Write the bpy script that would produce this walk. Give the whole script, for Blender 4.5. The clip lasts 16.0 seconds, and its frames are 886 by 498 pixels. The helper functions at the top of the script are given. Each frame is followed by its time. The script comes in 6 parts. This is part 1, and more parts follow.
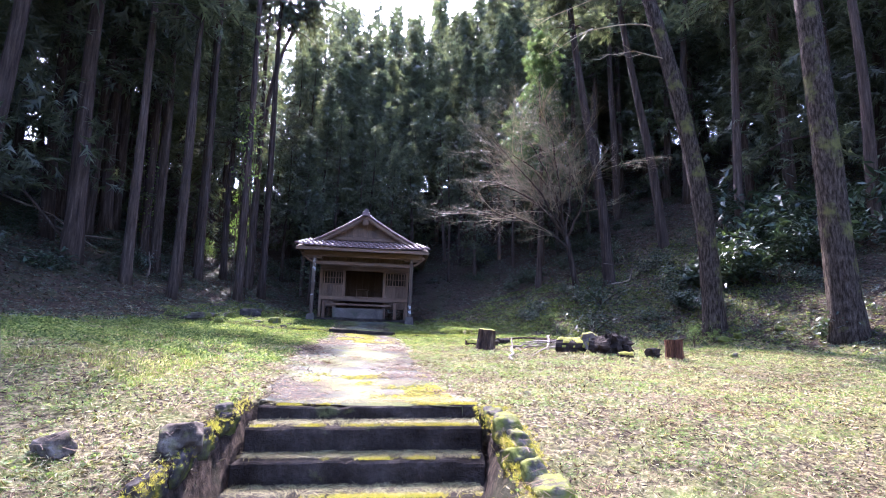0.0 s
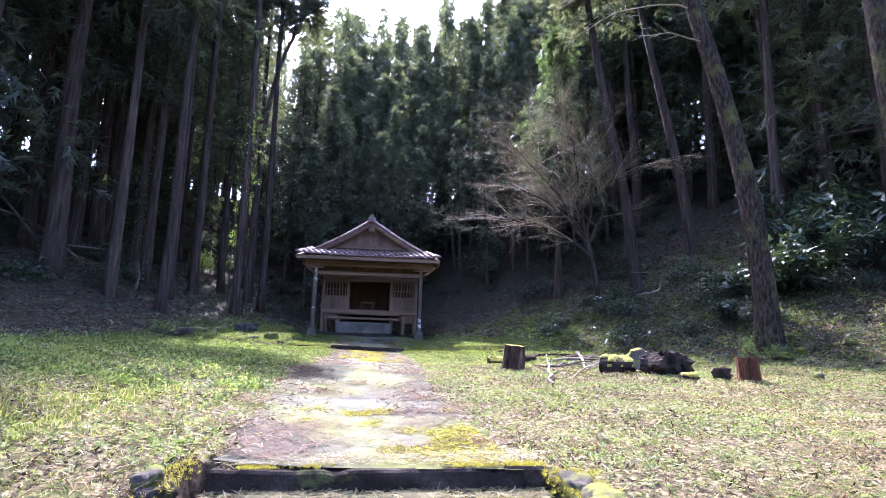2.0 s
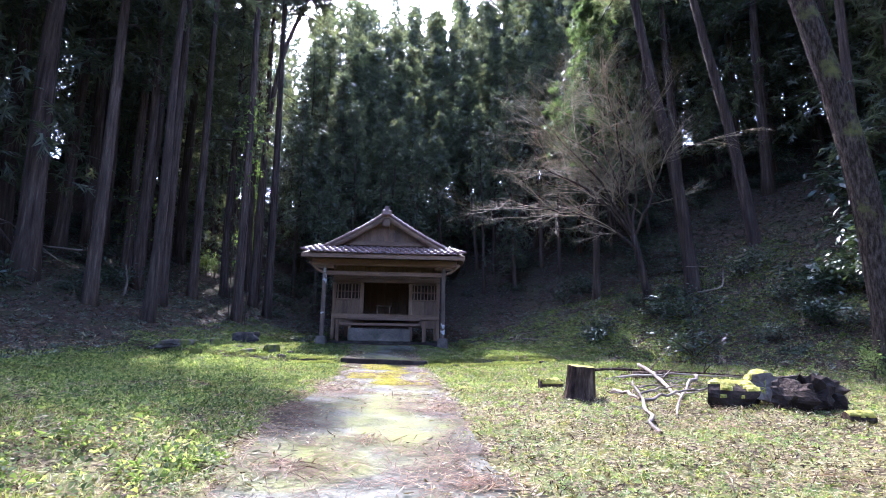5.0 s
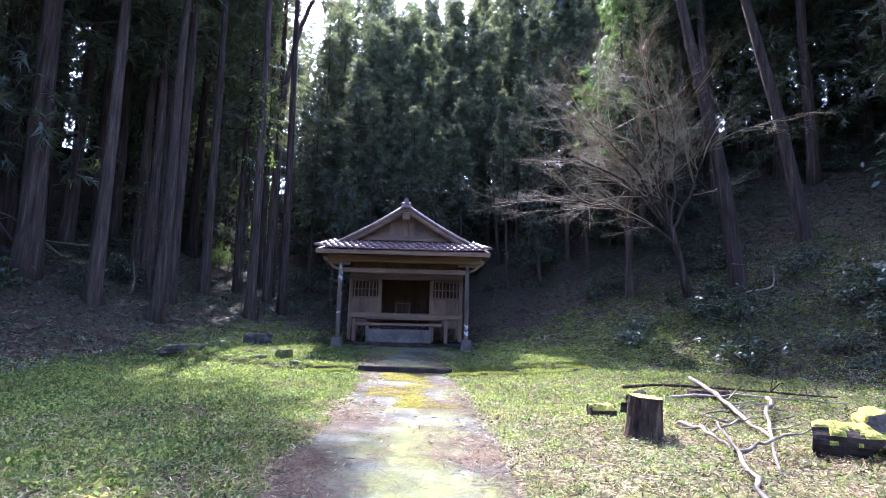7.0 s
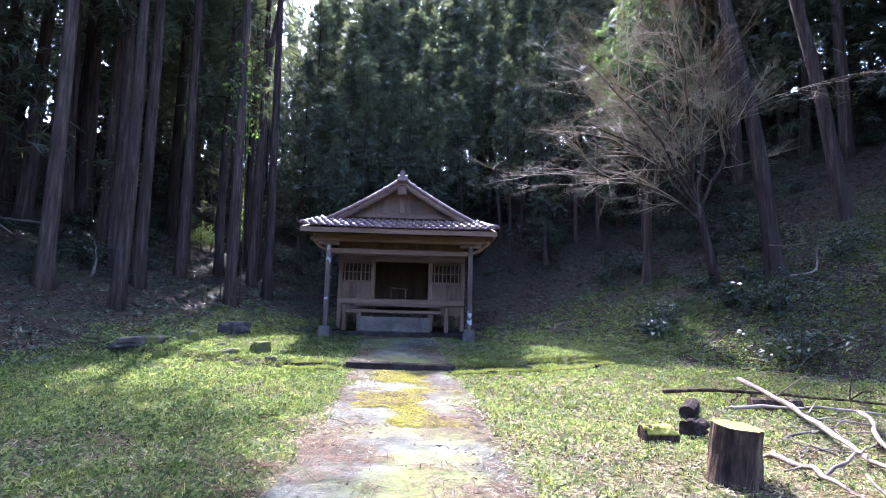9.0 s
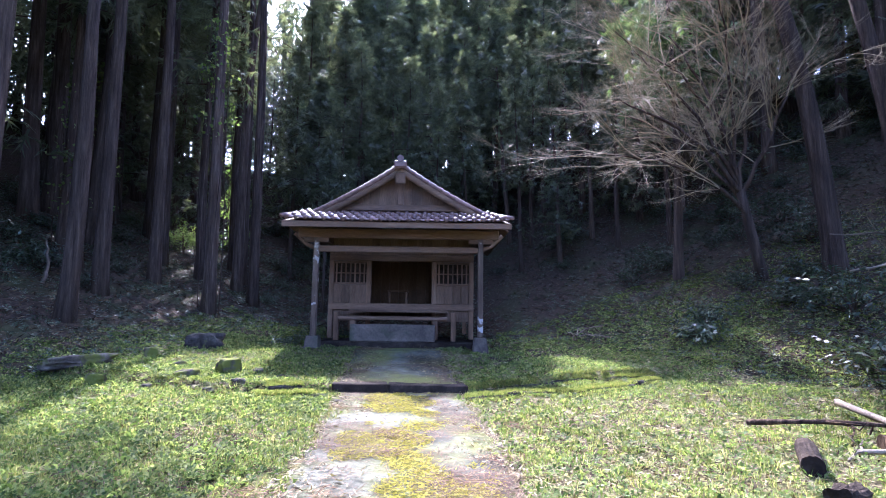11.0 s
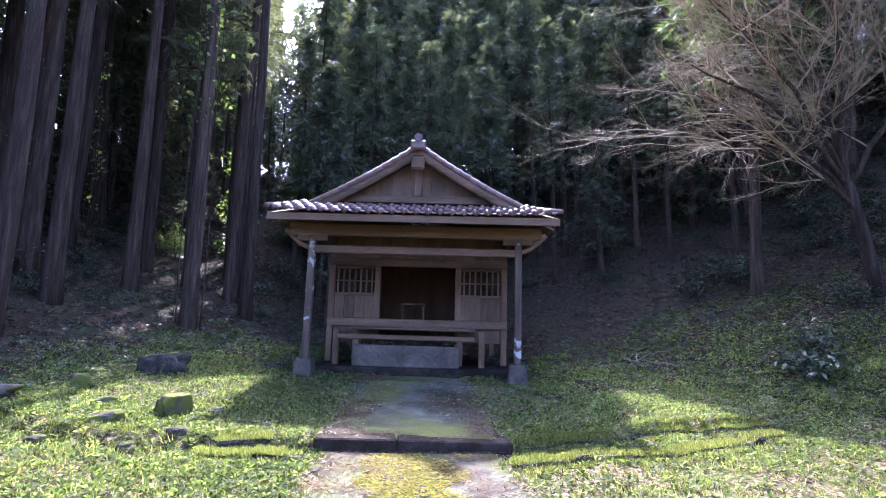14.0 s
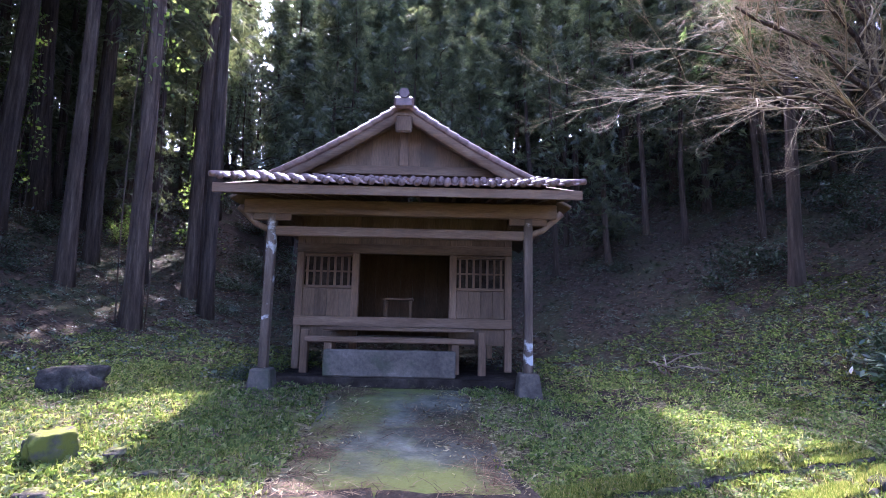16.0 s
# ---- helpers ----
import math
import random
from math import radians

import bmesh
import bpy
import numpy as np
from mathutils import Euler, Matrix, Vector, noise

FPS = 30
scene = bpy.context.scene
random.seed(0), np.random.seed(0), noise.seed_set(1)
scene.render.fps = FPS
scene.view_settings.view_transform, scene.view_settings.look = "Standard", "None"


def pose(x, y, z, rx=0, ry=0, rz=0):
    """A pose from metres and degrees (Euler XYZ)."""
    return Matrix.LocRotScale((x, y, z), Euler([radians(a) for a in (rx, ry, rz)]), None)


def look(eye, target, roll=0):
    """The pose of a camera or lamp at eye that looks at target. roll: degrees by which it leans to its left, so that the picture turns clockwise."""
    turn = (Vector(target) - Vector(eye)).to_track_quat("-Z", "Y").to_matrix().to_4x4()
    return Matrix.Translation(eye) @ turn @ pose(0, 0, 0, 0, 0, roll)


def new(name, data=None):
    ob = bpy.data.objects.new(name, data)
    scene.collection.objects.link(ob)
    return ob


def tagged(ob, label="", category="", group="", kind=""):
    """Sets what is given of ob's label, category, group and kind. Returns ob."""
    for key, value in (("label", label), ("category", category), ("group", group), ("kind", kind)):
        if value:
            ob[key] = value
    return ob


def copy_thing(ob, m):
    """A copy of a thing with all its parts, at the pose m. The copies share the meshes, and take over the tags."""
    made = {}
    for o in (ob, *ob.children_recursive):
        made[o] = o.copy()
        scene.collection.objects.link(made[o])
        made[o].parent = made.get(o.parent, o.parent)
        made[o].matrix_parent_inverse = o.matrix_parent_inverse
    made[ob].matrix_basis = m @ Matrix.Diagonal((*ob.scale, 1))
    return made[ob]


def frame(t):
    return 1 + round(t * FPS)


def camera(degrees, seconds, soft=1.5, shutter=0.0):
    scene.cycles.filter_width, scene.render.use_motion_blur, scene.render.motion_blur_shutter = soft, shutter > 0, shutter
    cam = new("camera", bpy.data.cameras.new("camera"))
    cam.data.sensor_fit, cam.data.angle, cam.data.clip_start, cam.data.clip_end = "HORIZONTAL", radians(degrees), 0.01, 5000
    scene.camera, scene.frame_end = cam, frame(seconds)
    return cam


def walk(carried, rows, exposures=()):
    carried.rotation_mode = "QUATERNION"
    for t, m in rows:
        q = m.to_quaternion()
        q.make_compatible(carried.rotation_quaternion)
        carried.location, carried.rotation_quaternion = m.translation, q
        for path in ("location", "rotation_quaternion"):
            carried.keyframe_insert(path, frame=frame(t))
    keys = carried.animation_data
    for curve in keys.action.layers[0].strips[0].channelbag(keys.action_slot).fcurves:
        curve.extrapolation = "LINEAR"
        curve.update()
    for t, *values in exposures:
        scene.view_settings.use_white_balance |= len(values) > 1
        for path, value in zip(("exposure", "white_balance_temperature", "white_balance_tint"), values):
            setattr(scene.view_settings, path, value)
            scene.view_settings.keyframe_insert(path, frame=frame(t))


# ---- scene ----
cam = camera(81.2, 16.0, soft=0.8)
METRES, EYE, TILT, LEAN, TURN = 13.0, 0.8, -6.0, -1.2, 0.0
ROWS = [
    (0.0, 0.0, 0.0, 0.0, 0.07, 14.65, 0.27),
    (0.5, -0.0022, 0.0164, 0.004, 0.04, 17.13, 1.14),
    (1.0, -0.0076, 0.0477, 0.0065, 0.92, 17.79, 0.95),
    (1.5, -0.0155, 0.0819, 0.0121, 1.19, 17.06, 0.5),
    (2.0, -0.019, 0.1198, 0.0147, 0.74, 16.22, 0.47),
    (2.5, -0.023, 0.1557, 0.0181, 1.35, 15.97, 0.48),
    (3.0, -0.027, 0.1886, 0.0239, 1.27, 16.39, 0.63),
    (3.5, -0.0302, 0.2235, 0.0293, 1.05, 17.15, 1.06),
    (4.0, -0.0374, 0.2543, 0.0342, 1.89, 17.17, 0.93),
    (4.5, -0.0409, 0.2755, 0.0441, 2.33, 16.68, 0.98),
    (7.0, -0.0644, 0.3694, 0.0928, 4.4, 14.97, 0.46),
    (7.5, -0.0706, 0.3929, 0.1021, 4.28, 14.27, 0.7),
    (8.0, -0.0722, 0.4273, 0.1076, 3.67, 13.39, 0.74),
    (8.5, -0.0777, 0.4628, 0.1123, 3.97, 12.46, 0.85),
    (9.0, -0.0825, 0.4948, 0.1185, 3.97, 13.02, 0.4),
    (11.5, -0.1042, 0.6683, 0.1436, 4.4, 13.29, 1.28),
    (12.0, -0.1085, 0.6969, 0.1465, 4.51, 13.3, 1.13),
    (12.5, -0.1088, 0.7273, 0.1529, 4.93, 13.98, 0.32),
    (13.0, -0.1146, 0.759, 0.1574, 5.41, 14.53, 0.05),
    (13.5, -0.1223, 0.7901, 0.1605, 5.28, 14.54, 0.09),
    (14.0, -0.1287, 0.8239, 0.1664, 5.93, 14.94, 0.13),
    (14.5, -0.1351, 0.8599, 0.1708, 5.93, 14.81, 0.24),
    (15.0, -0.1404, 0.8932, 0.1737, 4.88, 14.54, 0.66),
    (15.5, -0.1444, 0.9264, 0.1803, 4.44, 14.62, 0.88),
    (16.0, -0.1506, 0.9605, 0.1866, 4.43, 14.45, 0.74),
]
walk(cam, [(t, pose(0, 0, EYE, TILT, LEAN, TURN) @ pose(METRES * x, METRES * y, METRES * z, 90 + pitch, roll, yaw)) for t, x, y, z, yaw, pitch, roll in ROWS],
     exposures=[(0.0, 3.74, 4850, 36), (4.0, 3.54, 4800, 32), (9.0, 3.8, 4700, 32), (12.5, 3.84, 4700, 34), (16.0, 4.14, 4900, 38)])
SUN_AZ, SUN_EL = radians(13.0), radians(48.0)      # to the left of straight ahead, above the horizon
SUN = Vector((-math.sin(SUN_AZ) * math.cos(SUN_EL), math.cos(SUN_AZ) * math.cos(SUN_EL), math.sin(SUN_EL)))

# ---- light ----
world = bpy.data.worlds.new("sky")
scene.world = world
world.use_nodes = True
wn = world.node_tree
sky = wn.nodes.new("ShaderNodeTexSky")
sky.sky_type, sky.sun_disc = "NISHITA", False
sky.sun_elevation, sky.sun_rotation = SUN_EL, -SUN_AZ
sky.dust_density, sky.air_density = 5.0, 0.8
wn.links.new(sky.outputs[0], wn.nodes["Background"].inputs[0])
wn.nodes["Background"].inputs[1].default_value = 0.15
sun = new("sun", bpy.data.lights.new("sun", "SUN"))
sun.data.energy, sun.data.angle, sun.data.color = 2.35, radians(0.55), (1.0, 0.85, 0.62)
sun.matrix_world = look(SUN * 90, (0, 0, 0))



# ---- materials ----
def ramp(nt, fac, stops):
    n = nt.nodes.new("ShaderNodeValToRGB")
    el = n.color_ramp.elements
    while len(el) < len(stops):
        el.new(0.5)
    for e, (p, c) in zip(el, stops):
        e.position, e.color = p, (*c, 1)
    nt.links.new(fac, n.inputs[0])
    return n.outputs[0]


def tex(nt, scale, detail=4.0, stretch=(1, 1, 1), rough=0.55, kind="Object", shift=(0, 0, 0)):
    co = nt.nodes.new("ShaderNodeTexCoord")
    mp = nt.nodes.new("ShaderNodeMapping")
    mp.inputs["Scale"].default_value = stretch
    mp.inputs["Location"].default_value = shift
    no = nt.nodes.new("ShaderNodeTexNoise")
    no.inputs["Scale"].default_value, no.inputs["Detail"].default_value, no.inputs["Roughness"].default_value = scale, detail, rough
    nt.links.new(co.outputs[kind], mp.inputs[0])
    nt.links.new(mp.outputs[0], no.inputs["Vector"])
    return no.outputs[0]


def mixc(nt, fac, a, b, mode="MIX"):
    m = nt.nodes.new("ShaderNodeMix")
    m.data_type, m.blend_type = "RGBA", mode
    for sock, v in ((m.inputs[0], fac), (m.inputs[6], a), (m.inputs[7], b)):
        if isinstance(v, (int, float)):
            sock.default_value = v
        elif isinstance(v, tuple):
            sock.default_value = (*v, 1)
        else:
            nt.links.new(v, sock)
    return m.outputs[2]


def surface(name, stops, scale, rough=0.85, bump=0.3, fine=30.0, stretch=(1, 1, 1), over=None, spread=0.0, metal=0.0, dist=0.02, gloss=0.3):
    """A two-scale surface: stops colour the large noise, a fine noise modulates it and drives the relief.
    over: (colour, scale, low, high) lays patches of a second growth or stain; spread varies colour object by object."""
    m = bpy.data.materials.new(name)
    m.use_nodes = True
    nt = m.node_tree
    bs = nt.nodes["Principled BSDF"]
    col = ramp(nt, tex(nt, scale, 6.0, stretch), stops)
    f = tex(nt, fine, 5.0, stretch, 0.65)
    col = mixc(nt, 0.55, col, ramp(nt, f, [(0.3, (0.45, 0.45, 0.45)), (0.7, (1.25, 1.22, 1.18))]), "MULTIPLY")
    if spread:
        oi = nt.nodes.new("ShaderNodeObjectInfo")
        col = mixc(nt, 1.0, col, ramp(nt, oi.outputs["Random"], [(0.0, (1 - spread,) * 3), (1.0, (1 + spread,) * 3)]), "MULTIPLY")
    if over:
        c, s, lo, hi = over
        col = mixc(nt, ramp(nt, tex(nt, s, 6.0, (1, 1, 1), 0.6, shift=(3.1, 1.7, 0.4)), [(lo, (0, 0, 0)), (hi, (1, 1, 1))]), col, c)
    nt.links.new(col, bs.inputs["Base Color"])
    bs.inputs["Roughness"].default_value, bs.inputs["Metallic"].default_value = rough, metal
    bs.inputs["Specular IOR Level"].default_value = gloss
    if bump:
        b = nt.nodes.new("ShaderNodeBump")
        b.inputs["Strength"].default_value, b.inputs["Distance"].default_value = bump, dist
        nt.links.new(f, b.inputs["Height"])
        nt.links.new(b.outputs[0], bs.inputs["Normal"])
    return m


def leafy(name, stops, through_light=0.45, rough=0.5, gloss=0.3):
    """Thin leaves: each piece has its own tone, and lets light through."""
    m = bpy.data.materials.new(name)
    m.use_nodes = True
    nt = m.node_tree
    bs = nt.nodes["Principled BSDF"]
    g = nt.nodes.new("ShaderNodeNewGeometry")
    col = ramp(nt, g.outputs["Random Per Island"], stops)
    col = mixc(nt, 0.6, col, ramp(nt, tex(nt, 0.5, 3.0), [(0.35, (0.6, 0.6, 0.6)), (0.65, (1.25, 1.25, 1.2))]), "MULTIPLY")
    nt.links.new(col, bs.inputs["Base Color"])
    bs.inputs["Roughness"].default_value, bs.inputs["Specular IOR Level"].default_value = rough, gloss
    tr = nt.nodes.new("ShaderNodeBsdfTranslucent")
    nt.links.new(mixc(nt, 1.0, col, (1.25, 1.3, 0.7), "MULTIPLY"), tr.inputs[0])
    mx = nt.nodes.new("ShaderNodeMixShader")
    mx.inputs[0].default_value = through_light
    nt.links.new(bs.outputs[0], mx.inputs[1])
    nt.links.new(tr.outputs[0], mx.inputs[2])
    nt.links.new(mx.outputs[0], nt.nodes["Material Output"].inputs[0])
    return m


SOIL = surface("litter_soil", [(0.36, (0.026, 0.019, 0.01)), (0.5, (0.105, 0.084, 0.04)), (0.64, (0.25, 0.215, 0.105))], 24.0, 0.95, 1.0, 85, over=((0.11, 0.13, 0.03), 2.2, 0.48, 0.72), gloss=0.1)
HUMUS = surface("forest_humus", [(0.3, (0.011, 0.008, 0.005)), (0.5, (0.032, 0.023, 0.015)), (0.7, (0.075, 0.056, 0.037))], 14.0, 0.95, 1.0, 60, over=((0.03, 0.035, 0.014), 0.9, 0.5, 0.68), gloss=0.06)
CONCRETE = surface("worn_concrete", [(0.3, (0.034, 0.034, 0.021)), (0.5, (0.076, 0.077, 0.051)), (0.72, (0.138, 0.14, 0.1))], 3.2, 0.85, 0.8, 22, over=((0.1, 0.108, 0.025), 0.9, 0.44, 0.6), gloss=0.1)
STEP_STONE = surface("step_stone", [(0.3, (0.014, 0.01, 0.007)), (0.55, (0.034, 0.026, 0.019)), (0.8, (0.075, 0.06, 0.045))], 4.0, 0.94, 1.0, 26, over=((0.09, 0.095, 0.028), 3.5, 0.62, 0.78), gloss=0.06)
PALE_STONE = surface("pale_stone", [(0.3, (0.062, 0.05, 0.036)), (0.6, (0.115, 0.095, 0.07)), (0.8, (0.17, 0.145, 0.11))], 2.5, 0.85, 0.5, 20, over=((0.045, 0.05, 0.025), 2.3, 0.55, 0.7), gloss=0.15)
ROCK = surface("mossy_rock", [(0.3, (0.035, 0.03, 0.024)), (0.55, (0.085, 0.073, 0.055)), (0.8, (0.22, 0.195, 0.155))], 5.0, 0.95, 1.0, 22, spread=0.2, over=((0.09, 0.1, 0.02), 2.0, 0.5, 0.6), gloss=0.05)
PALE_ROCK = surface("bare_rock", [(0.34, (0.03, 0.024, 0.017)), (0.52, (0.085, 0.07, 0.05)), (0.7, (0.21, 0.18, 0.135))], 7.0, 0.95, 1.0, 24, over=((0.1, 0.105, 0.03), 4.0, 0.56, 0.7), gloss=0.05)
MOSSY_STONE = surface("stone_under_moss", [(0.3, (0.03, 0.026, 0.02)), (0.55, (0.075, 0.066, 0.048)), (0.8, (0.14, 0.125, 0.09))], 3.0, 0.95, 0.8, 20, spread=0.15, over=((0.105, 0.11, 0.02), 7.0, 0.38, 0.54), gloss=0.05)
STRAW = leafy("pale_straw", [(0.0, (0.08, 0.06, 0.022)), (0.5, (0.22, 0.185, 0.07)), (1.0, (0.42, 0.38, 0.2))], 0.3, 0.7, 0.2)
MOSS_LEAF = leafy("moss_shoots", [(0.0, (0.11, 0.11, 0.018)), (0.5, (0.23, 0.21, 0.033)), (1.0, (0.38, 0.33, 0.07))], 0.55, 0.9, 0.1)
EDGE_STONE = surface("dark_edging_stone", [(0.3, (0.02, 0.017, 0.014)), (0.55, (0.05, 0.043, 0.034)), (0.8, (0.11, 0.098, 0.075))], 6.0, 0.95, 1.0, 26, spread=0.15, over=((0.12, 0.13, 0.025), 3.0, 0.56, 0.7), gloss=0.05)
MOSS = surface("moss", [(0.3, (0.11, 0.11, 0.015)), (0.5, (0.26, 0.245, 0.028)), (0.75, (0.42, 0.37, 0.055))], 6.0, 0.95, 0.9, 60)
BARK = surface("cedar_bark", [(0.3, (0.024, 0.016, 0.011)), (0.55, (0.064, 0.046, 0.031)), (0.8, (0.135, 0.1, 0.068))], 1.8, 0.95, 1.0, 11, stretch=(7, 7, 0.6), spread=0.25, dist=0.03, gloss=0.15)
MOSSY_BARK = surface("mossy_bark", [(0.38, (0.024, 0.017, 0.011)), (0.52, (0.055, 0.042, 0.028)), (0.7, (0.105, 0.083, 0.057))], 6.0, 0.95, 1.0, 24, stretch=(3.5, 3.5, 0.9), over=((0.12, 0.12, 0.03), 1.6, 0.56, 0.7), dist=0.05, gloss=0.08)
# the pale tan includes the sun on the maple's outer twigs
TWIG = surface("pale_twig", [(0.3, (0.16, 0.125, 0.065)), (0.7, (0.31, 0.25, 0.13))], 5.0, 0.7, 0.2, 30)
DEADWOOD = surface("weathered_dead_wood", [(0.3, (0.05, 0.038, 0.026)), (0.5, (0.13, 0.103, 0.07)), (0.75, (0.38, 0.31, 0.21))], 2.5, 0.85, 0.6, 22, stretch=(1, 1, 1), spread=0.15)
ROT = surface("rotten_wood", [(0.32, (0.012, 0.008, 0.006)), (0.52, (0.046, 0.03, 0.018)), (0.72, (0.13, 0.09, 0.052))], 4.0, 0.95, 1.0, 20, stretch=(4, 4, 0.7), over=((0.2, 0.2, 0.03), 3.0, 0.62, 0.72), spread=0.2, gloss=0.08)
RED_ROT = surface("red_rotten_wood", [(0.3, (0.022, 0.01, 0.006)), (0.52, (0.085, 0.038, 0.018)), (0.75, (0.27, 0.14, 0.055))], 4.0, 0.95, 1.0, 20, stretch=(5, 5, 0.7), over=((0.3, 0.22, 0.05), 3.5, 0.6, 0.7), gloss=0.08)
CHAR = surface("blackened_wood", [(0.3, (0.008, 0.006, 0.005)), (0.7, (0.05, 0.038, 0.026))], 4.0, 0.95, 1.0, 22, gloss=0.06)
TIMBER = surface("weathered_timber", [(0.3, (0.085, 0.05, 0.027)), (0.55, (0.15, 0.094, 0.053)), (0.8, (0.215, 0.148, 0.092))], 1.6, 0.8, 0.45, 18, stretch=(3, 3, 0.4), spread=0.2, gloss=0.2)
TIMBER_X = surface("weathered_beam", [(0.3, (0.08, 0.048, 0.026)), (0.55, (0.14, 0.088, 0.05)), (0.8, (0.2, 0.138, 0.084))], 1.6, 0.8, 0.45, 18, stretch=(0.4, 3, 3), spread=0.2, gloss=0.2)
PEELING = surface("bleached_post", [(0.35, (0.055, 0.036, 0.022)), (0.55, (0.105, 0.073, 0.046)), (0.7, (0.18, 0.14, 0.1))], 2.0, 0.85, 0.6, 26, stretch=(4, 4, 0.5), over=((0.4, 0.37, 0.32), 3.4, 0.56, 0.61))
TILE = surface("roof_tile", [(0.3, (0.1, 0.058, 0.042)), (0.6, (0.17, 0.105, 0.078)), (0.8, (0.24, 0.165, 0.13))], 3.0, 0.38, 0.2, 30, spread=0.25)
PLASTER = surface("aged_board", [(0.3, (0.09, 0.056, 0.031)), (0.7, (0.165, 0.11, 0.066))], 1.5, 0.85, 0.4, 18, stretch=(3, 3, 0.5), spread=0.18, over=((0.07, 0.05, 0.033), 1.2, 0.55, 0.75), gloss=0.2)
BAMBOO = surface("old_bamboo", [(0.3, (0.24, 0.19, 0.1)), (0.7, (0.45, 0.38, 0.24))], 3.0, 0.5, 0.2, 20, stretch=(2, 2, 0.4))
NEEDLES = leafy("cedar_needles", [(0.0, (0.055, 0.066, 0.044)), (0.5, (0.088, 0.1, 0.064)), (1.0, (0.13, 0.14, 0.09))], 0.5, 0.6)
LEAF = leafy("evergreen_leaf", [(0.0, (0.016, 0.027, 0.013)), (0.6, (0.036, 0.055, 0.026)), (1.0, (0.07, 0.095, 0.045))], 0.25, 0.4, 0.4)
# leaf green raised towards its sunlit look; herbs in the clearing share it
LITLEAF = leafy("thin_sunlit_leaf", [(0.0, (0.08, 0.12, 0.03)), (0.6, (0.13, 0.18, 0.055)), (1.0, (0.22, 0.25, 0.1))], 0.6, 0.6, 0.2)
GRASS = leafy("grass", [(0.0, (0.065, 0.088, 0.02)), (0.5, (0.12, 0.15, 0.038)), (0.8, (0.19, 0.195, 0.065)), (1.0, (0.31, 0.27, 0.135))], 0.65, 0.65, 0.15)
HERB = leafy("ground_herb", [(0.0, (0.035, 0.055, 0.014)), (0.5, (0.085, 0.12, 0.032)), (1.0, (0.22, 0.24, 0.085))], 0.6, 0.65, 0.15)
LITTER = leafy("dead_leaf", [(0.0, (0.03, 0.02, 0.01)), (0.4, (0.095, 0.07, 0.032)), (0.75, (0.2, 0.168, 0.08)), (1.0, (0.35, 0.31, 0.17))], 0.2, 0.7, 0.3)
NEEDLE_LITTER = leafy("dead_cedar_sprig", [(0.0, (0.03, 0.016, 0.009)), (0.6, (0.085, 0.048, 0.025)), (1.0, (0.19, 0.14, 0.075))], 0.1, 0.8, 0.15)


# ---- builders ----
def link(name, me, mat, parent=None, label="", m=None):
    ob = new(name, me)
    if mat:
        me.materials.append(mat)
    if parent:
        ob.parent = parent
    if m is not None:
        ob.matrix_basis = m
    if label:
        ob["label"] = label
    return ob


def part(name, bm, mat, parent=None, label="", m=None):
    me = bpy.data.meshes.new(name)
    bm.to_mesh(me)
    bm.free()
    return link(name, me, mat, parent, label, m)


def empty(name, m, label, category, group=""):
    ob = new(name)
    ob.empty_display_size = 0.2
    ob.matrix_basis = m
    return tagged(ob, label, category, group)


def fast_mesh(name, V, F, smooth=False):
    V, F = np.asarray(V, dtype=np.float32).reshape(-1, 3), np.asarray(F, dtype=np.int32)
    me = bpy.data.meshes.new(name)
    me.vertices.add(len(V))
    me.vertices.foreach_set("co", V.ravel())
    me.loops.add(F.size)
    me.loops.foreach_set("vertex_index", F.ravel())
    me.polygons.add(len(F))
    me.polygons.foreach_set("loop_start", np.arange(0, F.size, F.shape[1], dtype=np.int32))
    if smooth:
        me.polygons.foreach_set("use_smooth", np.ones(len(F), dtype=bool))
    me.update(calc_edges=True)
    return me


def strew(TV, TF, mats):
    """One set of vertices and faces from a template laid out by many 4 x 4 matrices."""
    TV = np.c_[TV, np.ones(len(TV))]
    V = np.einsum("nij,kj->nki", mats, TV)[..., :3]
    F = TF[None] + (np.arange(len(mats)) * len(TV))[:, None, None]
    return V.reshape(-1, 3), F.reshape(-1, TF.shape[1])


def mats_of(rng, P, size, tilt=0.4, up=None, aspect=None):
    """Matrices at the points P: random turn about z, a random tilt, a scale for each."""
    n = len(P)
    a, b, c = rng.uniform(0, 2 * np.pi, n), rng.normal(0, tilt, n), rng.normal(0, tilt, n)
    ca, sa, cb, sb, cc, sc = np.cos(a), np.sin(a), np.cos(b), np.sin(b), np.cos(c), np.sin(c)
    R = np.zeros((n, 3, 3))
    Z = np.zeros_like(R); X = np.zeros_like(R); Y = np.zeros_like(R)
    Z[:, 0, 0], Z[:, 0, 1], Z[:, 1, 0], Z[:, 1, 1], Z[:, 2, 2] = ca, -sa, sa, ca, 1
    X[:, 0, 0], X[:, 1, 1], X[:, 1, 2], X[:, 2, 1], X[:, 2, 2] = 1, cb, -sb, sb, cb
    Y[:, 1, 1], Y[:, 0, 0], Y[:, 0, 2], Y[:, 2, 0], Y[:, 2, 2] = 1, cc, sc, -sc, cc
    R = Z @ X @ Y
    M4 = np.zeros((n, 4, 4))
    M4[:, :3, :3] = R * np.asarray(size).reshape(-1, 1, 1)
    M4[:, :3, 3] = P
    M4[:, 3, 3] = 1
    return M4


